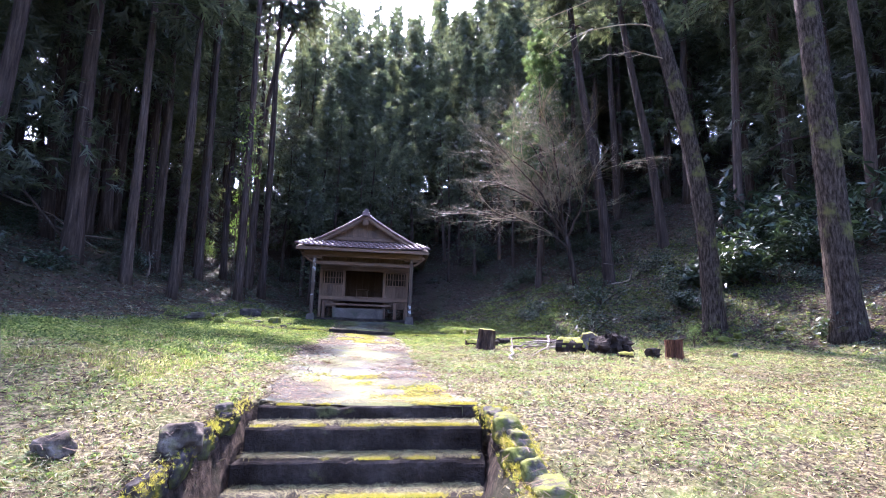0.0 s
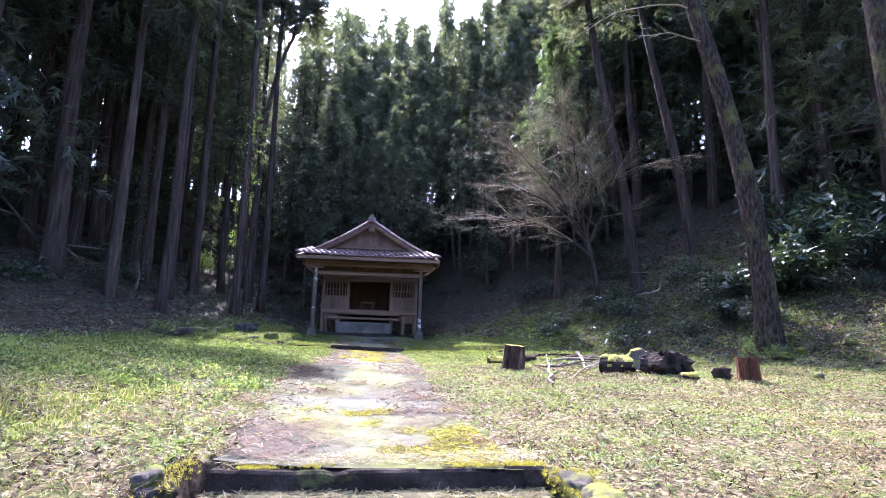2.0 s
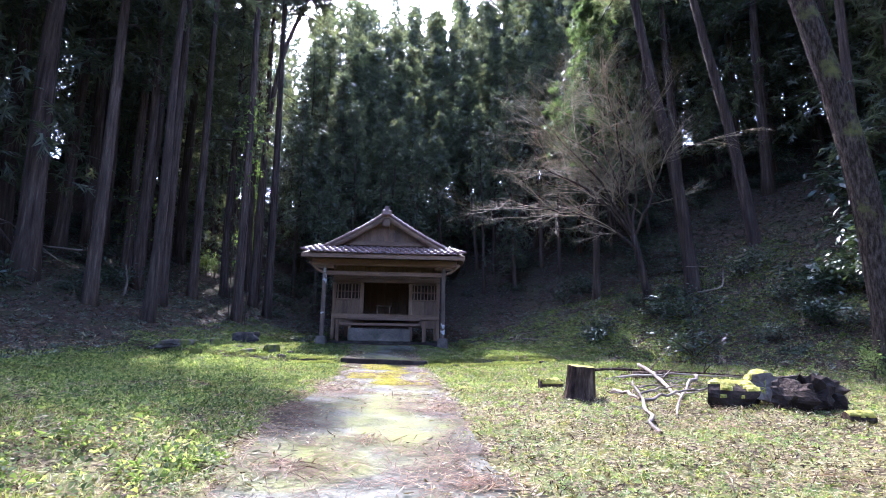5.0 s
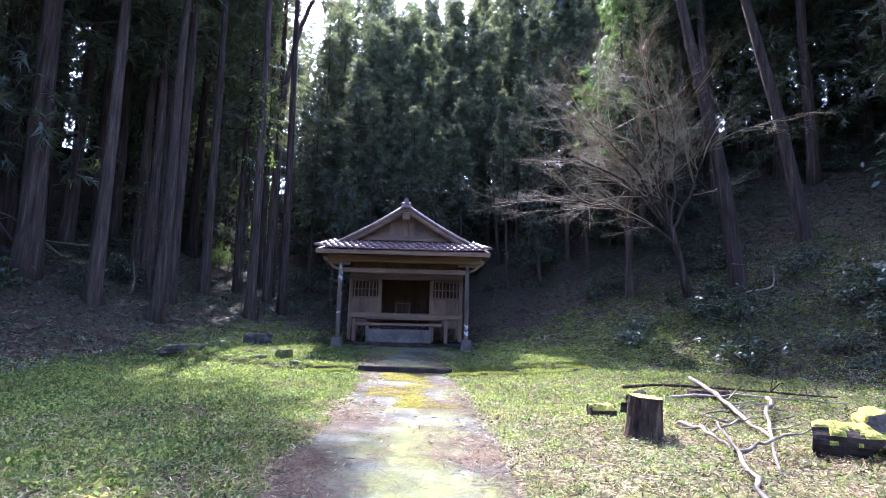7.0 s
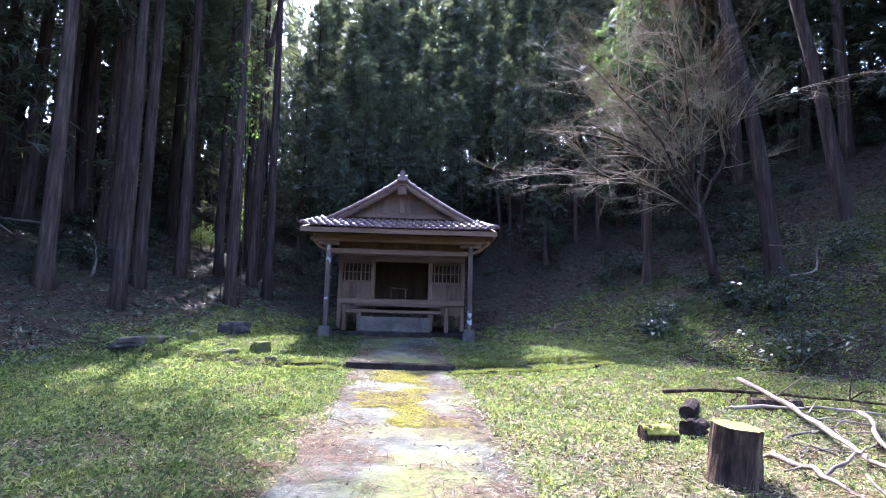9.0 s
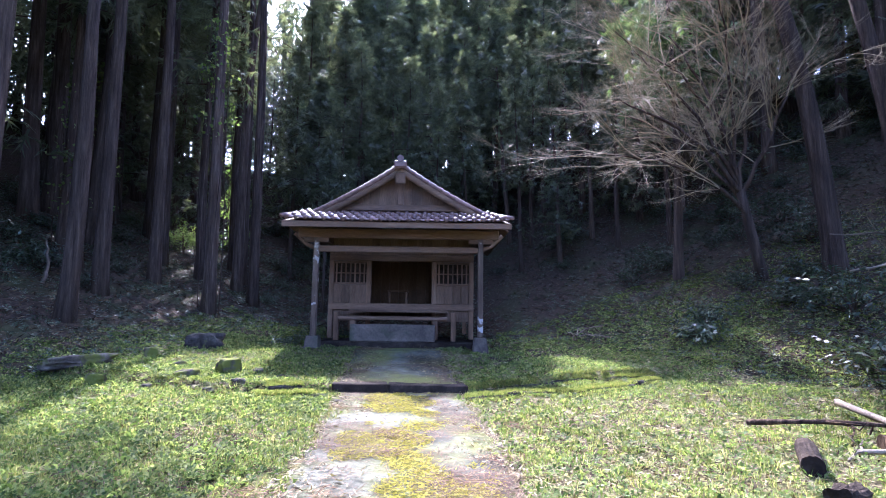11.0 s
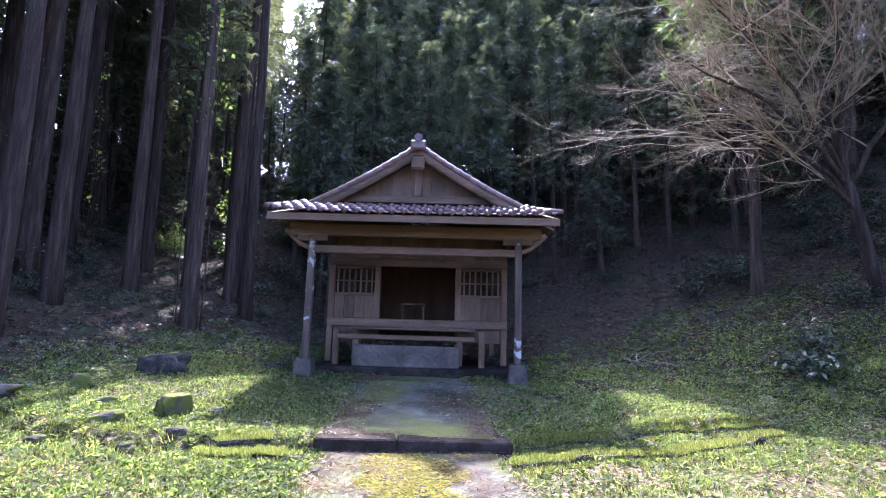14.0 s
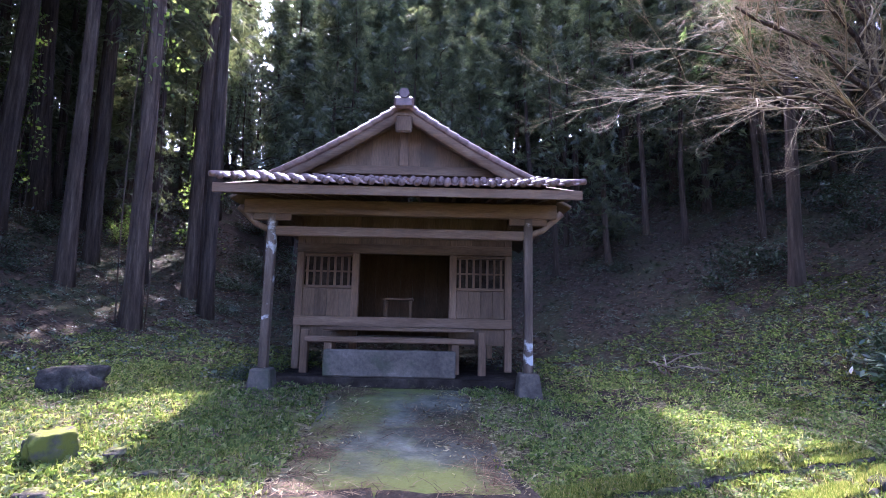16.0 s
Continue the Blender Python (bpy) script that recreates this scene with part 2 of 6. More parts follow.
def box(bm, x0, x1, y0, y1, z0, z1, bevel=0.0):
    b = bmesh.new()
    vs = [b.verts.new((x, y, z)) for x in (x0, x1) for y in (y0, y1) for z in (z0, z1)]
    for f in ((0, 1, 3, 2), (4, 6, 7, 5), (0, 4, 5, 1), (2, 3, 7, 6), (0, 2, 6, 4), (1, 5, 7, 3)):
        b.faces.new([vs[i] for i in f])
    if bevel:
        bmesh.ops.bevel(b, geom=b.edges[:], offset=bevel, segments=1, affect="EDGES")
    me = bpy.data.meshes.new("tmp")
    b.to_mesh(me)
    b.free()
    bm.from_mesh(me)
    bpy.data.meshes.remove(me)
    return bm


def box_part(name, x0, x1, y0, y1, z0, z1, mat, parent, label="", bevel=0.008):
    return part(name, box(bmesh.new(), x0, x1, y0, y1, z0, z1, bevel), mat, parent, label)


def tube(pts, radii, sides=8, caps=True, rough=0.0, rng=None):
    """A tapered limb through the points, as vertex and quad arrays."""
    pts = np.asarray(pts, float)
    n = len(pts)
    d = np.gradient(pts, axis=0)
    d /= np.linalg.norm(d, axis=1)[:, None] + 1e-9
    ref = np.array([0.0, 0.0, 1.0]) if abs(d[:, 2]).mean() < 0.8 else np.array([1.0, 0.0, 0.0])
    u = np.cross(d, ref)
    u /= np.linalg.norm(u, axis=1)[:, None] + 1e-9
    w = np.cross(d, u)
    a = np.linspace(0, 2 * np.pi, sides, endpoint=False)
    r = np.asarray(radii, float)[:, None] * np.ones((n, sides))
    if rough and rng is not None:
        r = r * (1 + rng.normal(0, rough, (n, sides)))
    V = pts[:, None] + r[..., None] * (np.cos(a)[None, :, None] * u[:, None] + np.sin(a)[None, :, None] * w[:, None])
    i, j = np.meshgrid(np.arange(n - 1), np.arange(sides), indexing="ij")
    F = np.stack([i * sides + j, i * sides + (j + 1) % sides, (i + 1) * sides + (j + 1) % sides, (i + 1) * sides + j], -1).reshape(-1, 4)
    V = V.reshape(-1, 3)
    if caps:
        c0, c1 = len(V), len(V) + 1
        V = np.vstack([V, pts[0], pts[-1]])
        k = np.arange(0, sides - 1, 2)
        if sides % 2 == 0:
            cap0 = np.stack([np.full(len(k), c0), (k + 2) % sides, k + 1, k], -1)
            cap1 = np.stack([np.full(len(k), c1), k, k + 1, (k + 2) % sides], -1)
            cap1[:, 1:] += (n - 1) * sides
            F = np.vstack([F, cap0, cap1])
    return V, F


class Heap:
    """Gathers vertex and face arrays of one face size into one mesh."""

    def __init__(self):
        self.V, self.F, self.n = [], [], 0

    def add(self, V, F):
        self.V.append(np.asarray(V, float))
        self.F.append(np.asarray(F) + self.n)
        self.n += len(V)
        return self

    def mesh(self, name, smooth=False):
        return fast_mesh(name, np.vstack(self.V), np.vstack(self.F), smooth)


# ---- the lie of the land ----
def soft(v, w):
    return w * np.logaddexp(0, np.asarray(v, float) / w)


KNOTS_Y = [-60, 4.6, 7.5, 9.5, 15.4, 17, 19, 22, 60]
KNOTS_Z = [0.05, 0.09, 0.2, 0.32, 0.43, 0.5, 0.62, 0.78, 1.9]
STAIR_X0, STAIR_X1 = -1.62, 0.34


def lump(x, y):
    return (0.03 * np.sin(1.7 * x + 0.6 * y) * np.sin(1.3 * y - 0.5 * x) + 0.018 * np.sin(4.1 * x + 1.0) * np.sin(3.7 * y + 0.4 * x)
            + 0.01 * np.sin(9.3 * x + 2 * y) * np.sin(8.1 * y - 3 * x))


def path_mid(y):
    return np.interp(y, [4.6, 5.8, 8.8, 10.5, 13.7, 15.6, 16.4, 18.2, 20.0], [-0.64, -0.92, -1.48, -1.68, -2.07, -2.38, -2.57, -2.86, -3.15])


def terrace(x):
    """Where the low terrace begins: the kerb step and the stones to either side of it."""
    return np.interp(x, [-9, -5.5, -3.6, -1.6, 1.85, 5], [15.8, 15.6, 16.13, 16.63, 18.25, 20.0])


def base(x, y):
    x, y = np.asarray(x, float), np.asarray(y, float)
    rise = np.interp(x, [-9, -3.6, -1.5, 0, 2.2, 3.5], [0.08, 0.12, 0.1, 0.13, 0.14, 0.0])
    side = np.interp(y, [6.0, 11.0], [0.18, 0.04]) * np.minimum(soft(-1.5 - x, 0.2), 1.9)
    z = np.interp(y, KNOTS_Y, KNOTS_Z) + side + 0.08 * soft(-3.4 - x, 0.3) + rise * np.clip((y - terrace(x)) / 0.14, 0, 1)
    w = np.clip(1.25 - np.abs(x + 3.2) / 2.6, 0, 1) * np.clip((y - 18.6) / 0.8, 0, 1) * np.clip((25.5 - y) / 1.0, 0, 1)
    w = w * w * (3 - 2 * w)
    return z * (1 - w) + w * (0.94 - 0.02 * (x + 3.2))


def height(x, y):
    x, y = np.asarray(x, float), np.asarray(y, float)
    z = base(x, y)
    z = z + lump(x, y) * np.clip(np.abs(x - path_mid(y)) - 0.8, 0, 1)
    # the bank to the right of the clearing, the one to the left, and the hill behind
    z = z + 0.5 * soft((x - 5.2) * 0.85 + (y - 15.4) * 0.53, 0.35) * np.clip((y + 6) / 12, 0, 1)
    z = z + 0.34 * soft(-8.6 - x + 0.12 * (y - 16), 0.5)
    z = z + 0.26 * soft(y - 25.0 - 3.0 * np.clip((-5 - x) / 6, 0, 1), 1.5)
    far = np.clip(z - 14, 0, None)
    z = z - far * 0.55
    # the ground falls away towards the foot of the steps
    drop = np.clip((4.6 - y) / 3.2, 0, 1) * 0.62
    mid = 0.5 * (STAIR_X0 + STAIR_X1)
    well = np.clip((1.06 - np.abs(x - mid)) / 0.1, 0, 1) * np.clip((4.75 - y) / 0.1, 0, 1)
    return z - np.maximum(drop, well * 0.72)


def axis(lo, hi, fine_lo, fine_hi, step, grow=1.16):
    a = list(np.arange(fine_lo, fine_hi, step))
    s, v = step, fine_hi
    while v < hi:
        a.append(v)
        s *= grow
        v += s
    s, v = step * grow, fine_lo - step * grow
    while v > lo:
        a.insert(0, v)
        s *= grow
        v -= s
    return np.array([lo] + a + [hi])


gx, gy = axis(-420, 420, -7, 8, 0.11), axis(-300, 500, 1.0, 19, 0.11)
GX, GY = np.meshgrid(gx, gy)
GZ = height(GX, GY)
nx, ny = len(gx), len(gy)
gi, gj = np.meshgrid(np.arange(ny - 1), np.arange(nx - 1), indexing="ij")
GF = np.stack([gi * nx + gj, gi * nx + gj + 1, (gi + 1) * nx + gj + 1, (gi + 1) * nx + gj], -1).reshape(-1, 4)
sheet = link("ground", fast_mesh("ground", np.stack([GX, GY, GZ], -1).reshape(-1, 3), GF, True), SOIL)
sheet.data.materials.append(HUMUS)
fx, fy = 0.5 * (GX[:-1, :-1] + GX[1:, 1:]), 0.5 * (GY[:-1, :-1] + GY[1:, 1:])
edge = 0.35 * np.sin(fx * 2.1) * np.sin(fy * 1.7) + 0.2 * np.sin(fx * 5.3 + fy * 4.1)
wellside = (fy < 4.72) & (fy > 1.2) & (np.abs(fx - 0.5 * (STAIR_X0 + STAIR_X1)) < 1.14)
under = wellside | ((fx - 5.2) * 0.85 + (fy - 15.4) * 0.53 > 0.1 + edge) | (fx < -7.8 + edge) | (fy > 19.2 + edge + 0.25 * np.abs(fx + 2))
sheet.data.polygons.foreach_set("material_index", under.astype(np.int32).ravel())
tagged(sheet, "leaf-strewn forest soil with patches of grass", "ground", kind="structure")


def on(x, y, dz=0.0):
    return float(height(x, y)) + dz


# ---- path and steps ----
def slab_path(name, y0, y1, half, label, mat, lift=0.03, seed=3, kerbed=-1):
    """A worn strip of concrete with ragged edges, following the ground."""
    rng = np.random.default_rng(seed)
    ys = np.arange(y0, y1 + 0.01, 0.12)
    us = np.array([-1, -0.985, -0.8, -0.5, -0.2, 0.1, 0.4, 0.7, 0.985, 1])
    V = []
    for y in ys:
        hl, hr = half + rng.normal(0, 0.025), half + rng.normal(0, 0.025)
        for k, u in enumerate(us):
            x = float(path_mid(y)) + u * (hl if u < 0 else hr)
            edge = float(terrace(x))
            y_ = min(y, edge - 0.05) if kerbed < 0 else max(y, edge + 0.12)
            z = float(base(x, y_)) + lift + rng.normal(0, 0.002)
            if k in (0, len(us) - 1):
                z -= 0.16
            V.append((x, y_, z))
    n, k = len(ys), len(us)
    i, j = np.meshgrid(np.arange(n - 1), np.arange(k - 1), indexing="ij")
    F = np.stack([i * k + j, i * k + j + 1, (i + 1) * k + j + 1, (i + 1) * k + j], -1).reshape(-1, 4)
    return tagged(link(name, fast_mesh(name, V, F, False), mat), label, "path", kind="structure")


slab_path("path", 4.64, 16.9, 0.9, "worn pale concrete path with moss and fallen twigs", CONCRETE)
slab_path("upper_path", 16.2, 20.2, 0.92, "shaded concrete path leading to the shrine", CONCRETE, 0.03, 5, 1)

steps = empty("stone_steps", pose(0, 0, 0), "flight of mossy dark stone steps strewn with twigs", "stairs")
steps["kind"] = "structure"
for k, (y, z, deep) in enumerate([(4.6, 0.12, 0.34), (4.36, -0.01, 0.3), (4.15, -0.22, 0.3), (3.86, -0.41, 0.32), (3.54, -0.6, 0.34)]):
    x0, x1 = STAIR_X0 + 0.05 - 0.015 * k, STAIR_X1 - 0.02 + 0.012 * k
    bm = bmesh.new()
    top, bot = z, z - (0.13 if k == 0 else 0.2)
    box(bm, x0, x1, y, y + deep, bot, top, 0.014)
    bmesh.ops.subdivide_edges(bm, edges=[e for e in bm.edges if abs(e.verts[0].co.x - e.verts[1].co.x) > 0.5], cuts=44, use_grid_fill=True)
    bmesh.ops.subdivide_edges(bm, edges=[e for e in bm.edges if abs(e.verts[0].co.z - e.verts[1].co.z) > 0.07], cuts=4, use_grid_fill=True)
    for v in bm.verts:
        front = v.co.y < y + 0.05
        rim = max(0.0, 1 - (top - v.co.z) / 0.05)
        off = Vector((k * 7.3, 1.7, k * 2.9))
        chip = max(0.0, noise.noise(Vector((v.co.x * 5.5, 0, 0)) + off) - 0.12) + 0.6 * max(0.0, noise.noise(Vector((v.co.x * 15, 0, 3)) + off) - 0.2)
        v.co.z += 0.016 * noise.noise(Vector((v.co.x * 2.5, v.co.y * 3, 0)) + off) + 0.012 * (v.co.x + 0.64)
        if front:
            v.co.y += 0.02 * noise.noise(v.co * 4.0 + off) + 0.012 * noise.noise(v.co * 13.0 + off) + 0.07 * rim * chip
            v.co.z -= 0.06 * rim * chip
        v.co.y += 0.06 * (v.co.x + 0.64)
    part("step", bm, STEP_STONE, steps)
kerb = empty("stone_kerb_step", pose(-2.54, 16.42, 0.672, 0, 2.6, 13.5), "low dark kerb step across the path with mossy top", "step")
kerb["kind"] = "structure"
box_part("kerb_stone", -1.03, -0.2, -0.07, 0.5, -0.3, 0.0, STEP_STONE, kerb, bevel=0.015)
box_part("kerb_stone", -0.19, 1.03, -0.06, 0.5, -0.3, -0.004, STEP_STONE, kerb, bevel=0.015)


def rock_mesh(name, seed, size, flat=0.7):
    rng = random.Random(seed)
    bm = bmesh.new()
    bmesh.ops.create_icosphere(bm, subdivisions=4, radius=1.0)
    off = Vector((rng.uniform(0, 50), rng.uniform(0, 50), rng.uniform(0, 50)))
    for v in bm.verts:
        d = v.co.normalized()
        r = 1 + 0.45 * noise.noise(d * 1.1 + off) + 0.16 * noise.noise(d * 3.1 + off)
        q = d * r
        q = Vector([max(-0.82, min(0.82, c)) for c in q])
        q += d * (0.06 * noise.noise(d * 6 + off) + 0.035 * noise.noise(d * 14 + off))
        v.co = Vector((q.x * size[0], q.y * size[1], q.z * size[2] * flat))
    for f in bm.faces:
        f.smooth = True
    me = bpy.data.meshes.new(name)
    bm.to_mesh(me)
    bm.free()
    return me


def rock(x, y, size, seed, label="grey stone with moss lying in the grass", mat=None, sink=0.3, turn=0, group=""):
    ob = link("rock", rock_mesh("rock", seed, size), mat or ROCK)
    tip = random.Random(seed * 7)
    ob.matrix_basis = pose(x, y, on(x, y) + size[2] * 0.7 * (1 - sink) * 0.8, tip.uniform(-14, 14), tip.uniform(-14, 14), turn)
    return tagged(ob, label, "rock", group)


# ---- the shrine ----
def shrine():
    S = empty("shrine_hall", pose(-3.22, 20.1, 0.93, 0, 1.2, 5), "small weathered timber shrine hall with a tiled gable roof", "building")
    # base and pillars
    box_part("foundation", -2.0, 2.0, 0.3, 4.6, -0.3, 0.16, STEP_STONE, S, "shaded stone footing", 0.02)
    for x, lean in ((-1.88, 0.01), (1.88, -0.01)):
        bm = box(bmesh.new(), x - 0.19, x + 0.19, -0.19, 0.19, -0.15, 0.3, 0.03)
        for v in bm.verts:
            if v.co.z > 0.1:
                v.co.x, v.co.y = x + (v.co.x - x) * 0.75, v.co.y * 0.75
        part("pillar_base", bm, PALE_STONE, S, "rough stone pillar base")
        box_part("front_pillar", x - 0.062, x + 0.062, -0.062, 0.062, 0.3, 2.6, PEELING, S, "square post with peeling bleached wood", 0.012)
        box_part("bracket", x - 0.28, x + 0.28, -0.055, 0.055, 2.42, 2.52, TIMBER_X, S)
        sg = 1 if x > 0 else -1
        V, F = tube([(x + sg * 0.02, 0.0, 2.28), (x + sg * 0.22, 0.0, 2.36), (x + sg * 0.5, 0.0, 2.62)], [0.055, 0.05, 0.06], 6)
        link("curved_bracket", fast_mesh("curved_bracket", V, F, True), TIMBER, S)
    box_part("front_beam", -2.3, 2.3, -0.075, 0.075, 2.52, 2.74, TIMBER_X, S, "heavy front beam", 0.015)
    box_part("tie_beam", -1.82, 1.82, -0.05, 0.05, 2.2, 2.34, TIMBER_X, S, "", 0.012)
    for x in (-1.78, 1.78):
        box_part("side_beam", x - 0.06, x + 0.06, 0.08, 1.14, 2.5, 2.66, TIMBER, S)
    # hall: corner posts, boarded walls, the open middle bay
    for x in (-1.75, -0.82, 0.82, 1.75):
        box_part("wall_post", x - 0.06, x + 0.06, 1.16, 1.28, 0.2, 2.9, TIMBER, S)
    for x in (-1.75, 1.75):
        box_part("wall_post", x - 0.06, x + 0.06, 4.2, 4.32, 0.2, 2.9, TIMBER, S)
        for k in range(10):
            y = 1.29 + k * 0.29
            box_part("wall_board", x - 0.018, x + 0.018, y, y + 0.283, 0.7, 2.85, PLASTER, S, "", 0.004)
    for k in range(12):
        x = -1.68 + k * 0.28
        box_part("wall_board", x, x + 0.275, 4.24, 4.28, 0.7, 2.85, PLASTER, S, "", 0.004)
    box_part("sill_beam", -1.81, 1.81, 1.13, 1.27, 0.9, 1.06, TIMBER_X, S)
    box_part("lintel", -1.81, 1.81, 1.14, 1.26, 2.12, 2.28, TIMBER_X, S)
    box_part("floor_board", -1.7, 1.7, 1.28, 4.2, 0.93, 1.0, TIMBER, S, "dark plank floor")
    box_part("hall_ceiling", -1.68, 1.68, 1.29, 4.2, 2.86, 2.9, TIMBER, S)
    for k in range(12):
        x = -1.69 + k * 0.283
        box_part("transom_board", x, x + 0.279, 1.19, 1.225, 2.285, 2.86, PLASTER, S, "", 0.004)
    for s in (-1, 1):
        a, b = (-1.69, -0.88) if s < 0 else (0.88, 1.69)
        for k in range(4):
            w = (b - a) / 4
            box_part("panel_board", a + k * w + 0.002, a + (k + 1) * w - 0.002, 1.19, 1.225, 1.065, 1.52, PLASTER, S, "", 0.004)
        box_part("window_rail", a, b, 1.17, 1.245, 1.525, 1.575, TIMBER_X, S)
        box_part("window_rail", a, b, 1.17, 1.245, 2.065, 2.115, TIMBER_X, S)
        lat = box_part("lattice_window", a, b, 1.236, 1.246, 1.58, 2.06, CHAR, S, "dark window behind wooden bars", 0)
        n = 7
        for k in range(n):
            x = a + (b - a) * (k + 0.5) / n
            box_part("bar", x - 0.018, x + 0.018, 1.175, 1.215, 1.576, 2.064, TIMBER, lat, "", 0.004)
        box_part("bar", a, b, 1.22, 1.235, 1.8, 1.83, TIMBER_X, lat, "", 0.003)
        # underfloor skirting, open in the middle
        box_part("skirt_board", a, b, 1.2, 1.22, 0.62, 0.895, PLASTER, S, "", 0.004)
    # stairs up to the open bay
    box_part("threshold_board", -1.2, 1.15, 0.62, 1.12, 0.84, 0.9, TIMBER_X, S, "", 0.01)
    box_part("step_board", -1.45, 1.15, 0.52, 0.86, 0.66, 0.745, TIMBER_X, S, "wide bleached step board", 0.012)
    for x in (-1.1, 0.86):
        box_part("step_support", x - 0.06, x + 0.06, 0.56, 0.82, 0.2, 0.655, TIMBER, S)
    for x in (-1.55, 1.3):
        box_part("veranda_post", x - 0.06, x + 0.06, 0.9, 1.02, -0.1, 0.84, TIMBER, S)
    bm = box(bmesh.new(), -1.12, 0.86, 0.34, 0.54, 0.163, 0.56, 0.02)
    part("stone_step", bm, PALE_STONE, S, "pale stone block step below the hall")
    # gable roof: two long slopes and the skirt over the front
    for s in (-1, 1):
        us = np.linspace(0, 1, 40)
        prof = []
        for u in us:
            prof.append((s * 2.55 * u, 2.84 + 1.42 * (1 - u) - 0.34 * u * (1 - u) + 0.018 * abs(math.sin(u * math.pi * 13))))
        ys = np.arange(0.05, 4.95, 0.065)
        V = [(x, y, z + 0.03 * abs(math.cos(math.pi * y / 0.26)) ** 0.7) for y in ys for x, z in prof]
        k, n = len(prof), len(ys)
        i, j = np.meshgrid(np.arange(n - 1), np.arange(k - 1), indexing="ij")
        F = np.stack([i * k + j, i * k + j + 1, (i + 1) * k + j + 1, (i + 1) * k + j], -1).reshape(-1, 4)
        link("tiled_slope", fast_mesh("tiled_slope", V, F, True), TILE, S, "brown pantile roof slope")
        V2 = [(x, y, z - 0.09) for y in (0.05, 4.93) for x, z in prof]
        F2 = np.stack([np.arange(k - 1), np.arange(1, k), np.arange(1, k) + k, np.arange(k - 1) + k], -1)
        ob = link("roof_underside", fast_mesh("roof_underside", V2, F2), TIMBER, S)
        so = ob.modifiers.new("thick", "SOLIDIFY")
        so.thickness = 0.05
        # bargeboard following the gable
        k30 = 31
        V = [(x, y, z - d) for y, d in ((0.0, 0.02), (0.0, 0.2), (0.05, 0.2), (0.05, 0.02)) for x, z in prof[:k30]]
        F = [(r * k30 + a, r * k30 + a + 1, ((r + 1) % 4) * k30 + a + 1, ((r + 1) % 4) * k30 + a) for r in range(4) for a in range(k30 - 1)]
        link("bargeboard", fast_mesh("bargeboard", V, np.array(F)), TIMBER_X, S, "pale weathered bargeboard")
        # verge tiles along the rake
        bm = bmesh.new()
        bmesh.ops.create_cone(bm, cap_ends=True, segments=10, radius1=0.055, radius2=0.06, depth=0.2)
        me = bpy.data.meshes.new("verge_tile")
        bm.to_mesh(me)
        bm.free()
        me.materials.append(TILE)
        for q in range(13):
            u = 0.04 + q * 0.062
            x = s * 2.55 * u
            z = 2.84 + 1.42 * (1 - u) - 0.34 * u * (1 - u)
            link("verge_tile", me, None, S, "", pose(x, 0.02, z + 0.03, 0, s * (90 + 28), 0))
    # the gable's triangle, boarded, with a strut
    for k in range(14):
        x = -1.75 + k * 0.25
        top = lambda xx: 2.84 + 1.42 * (1 - abs(xx) / 2.55) - 0.34 * abs(xx) / 2.55 * (1 - abs(xx) / 2.55) - 0.12
        bm = bmesh.new()
        vs = [bm.verts.new(c) for c in ((x, 0.3, 3.0), (x + 0.246, 0.3, 3.0), (x + 0.246, 0.3, top(x + 0.246)), (x, 0.3, top(x)))]
        f = bm.faces.new(vs)
        r = bmesh.ops.extrude_face_region(bm, geom=[f])
        for e in r["geom"]:
            if isinstance(e, bmesh.types.BMVert):
                e.co.y += 0.025
        bmesh.ops.recalc_face_normals(bm, faces=bm.faces[:])
        part("gable_board", bm, PLASTER, S)
    box_part("gable_strut", -0.07, 0.07, 0.2, 0.295, 3.365, 4.06, TIMBER, S)
    box_part("gable_beam", -1.5, 1.5, 0.18, 0.295, 3.22, 3.36, TIMBER_X, S)
    box_part("gable_pendant", -0.13, 0.13, -0.04, -0.004, 3.82, 4.09, TIMBER, S, "carved gable pendant", 0.03)
    box_part("ridge", -0.1, 0.1, -0.05, 4.98, 4.2, 4.38, TILE, S, "tiled ridge", 0.03)
    bm = bmesh.new()
    bmesh.ops.create_cone(bm, cap_ends=True, segments=14, radius1=0.08, radius2=0.075, depth=0.1, matrix=pose(0, -0.1, 4.4, 90))
    box(bm, -0.15, 0.15, -0.13, -0.06, 4.18, 4.36, 0.03)
    part("ridge_end_tile", bm, TILE, S, "round ridge end tile")
    # front skirt: boards, rafters and rows of pantiles
    tilt = math.degrees(math.atan2(0.36, 1.05))
    box_part("eave_board", -2.5, 2.5, -0.72, -0.68, 2.66, 2.79, TIMBER_X, S, "", 0.006)
    bm = bmesh.new()
    vs = [bm.verts.new(c) for c in ((-2.5, -0.7, 2.78), (2.5, -0.7, 2.78), (2.3, 0.36, 3.13), (-2.3, 0.36, 3.13))]
    f = bm.faces.new(vs)
    r = bmesh.ops.extrude_face_region(bm, geom=[f])
    for e in r["geom"]:
        if isinstance(e, bmesh.types.BMVert):
            e.co.z -= 0.03
    bmesh.ops.recalc_face_normals(bm, faces=bm.faces[:])
    part("eave_decking", bm, TIMBER, S)
    for k in range(19):
        x = -2.34 + k * 0.26
        bm = box(bmesh.new(), -0.028, 0.028, 0, 1.75, -0.07, 0.0, 0.004)
        part("rafter", bm, TIMBER, S, "", pose(x, -0.66, 2.745, tilt * 0.55, 0, 0))
    me = pantile()
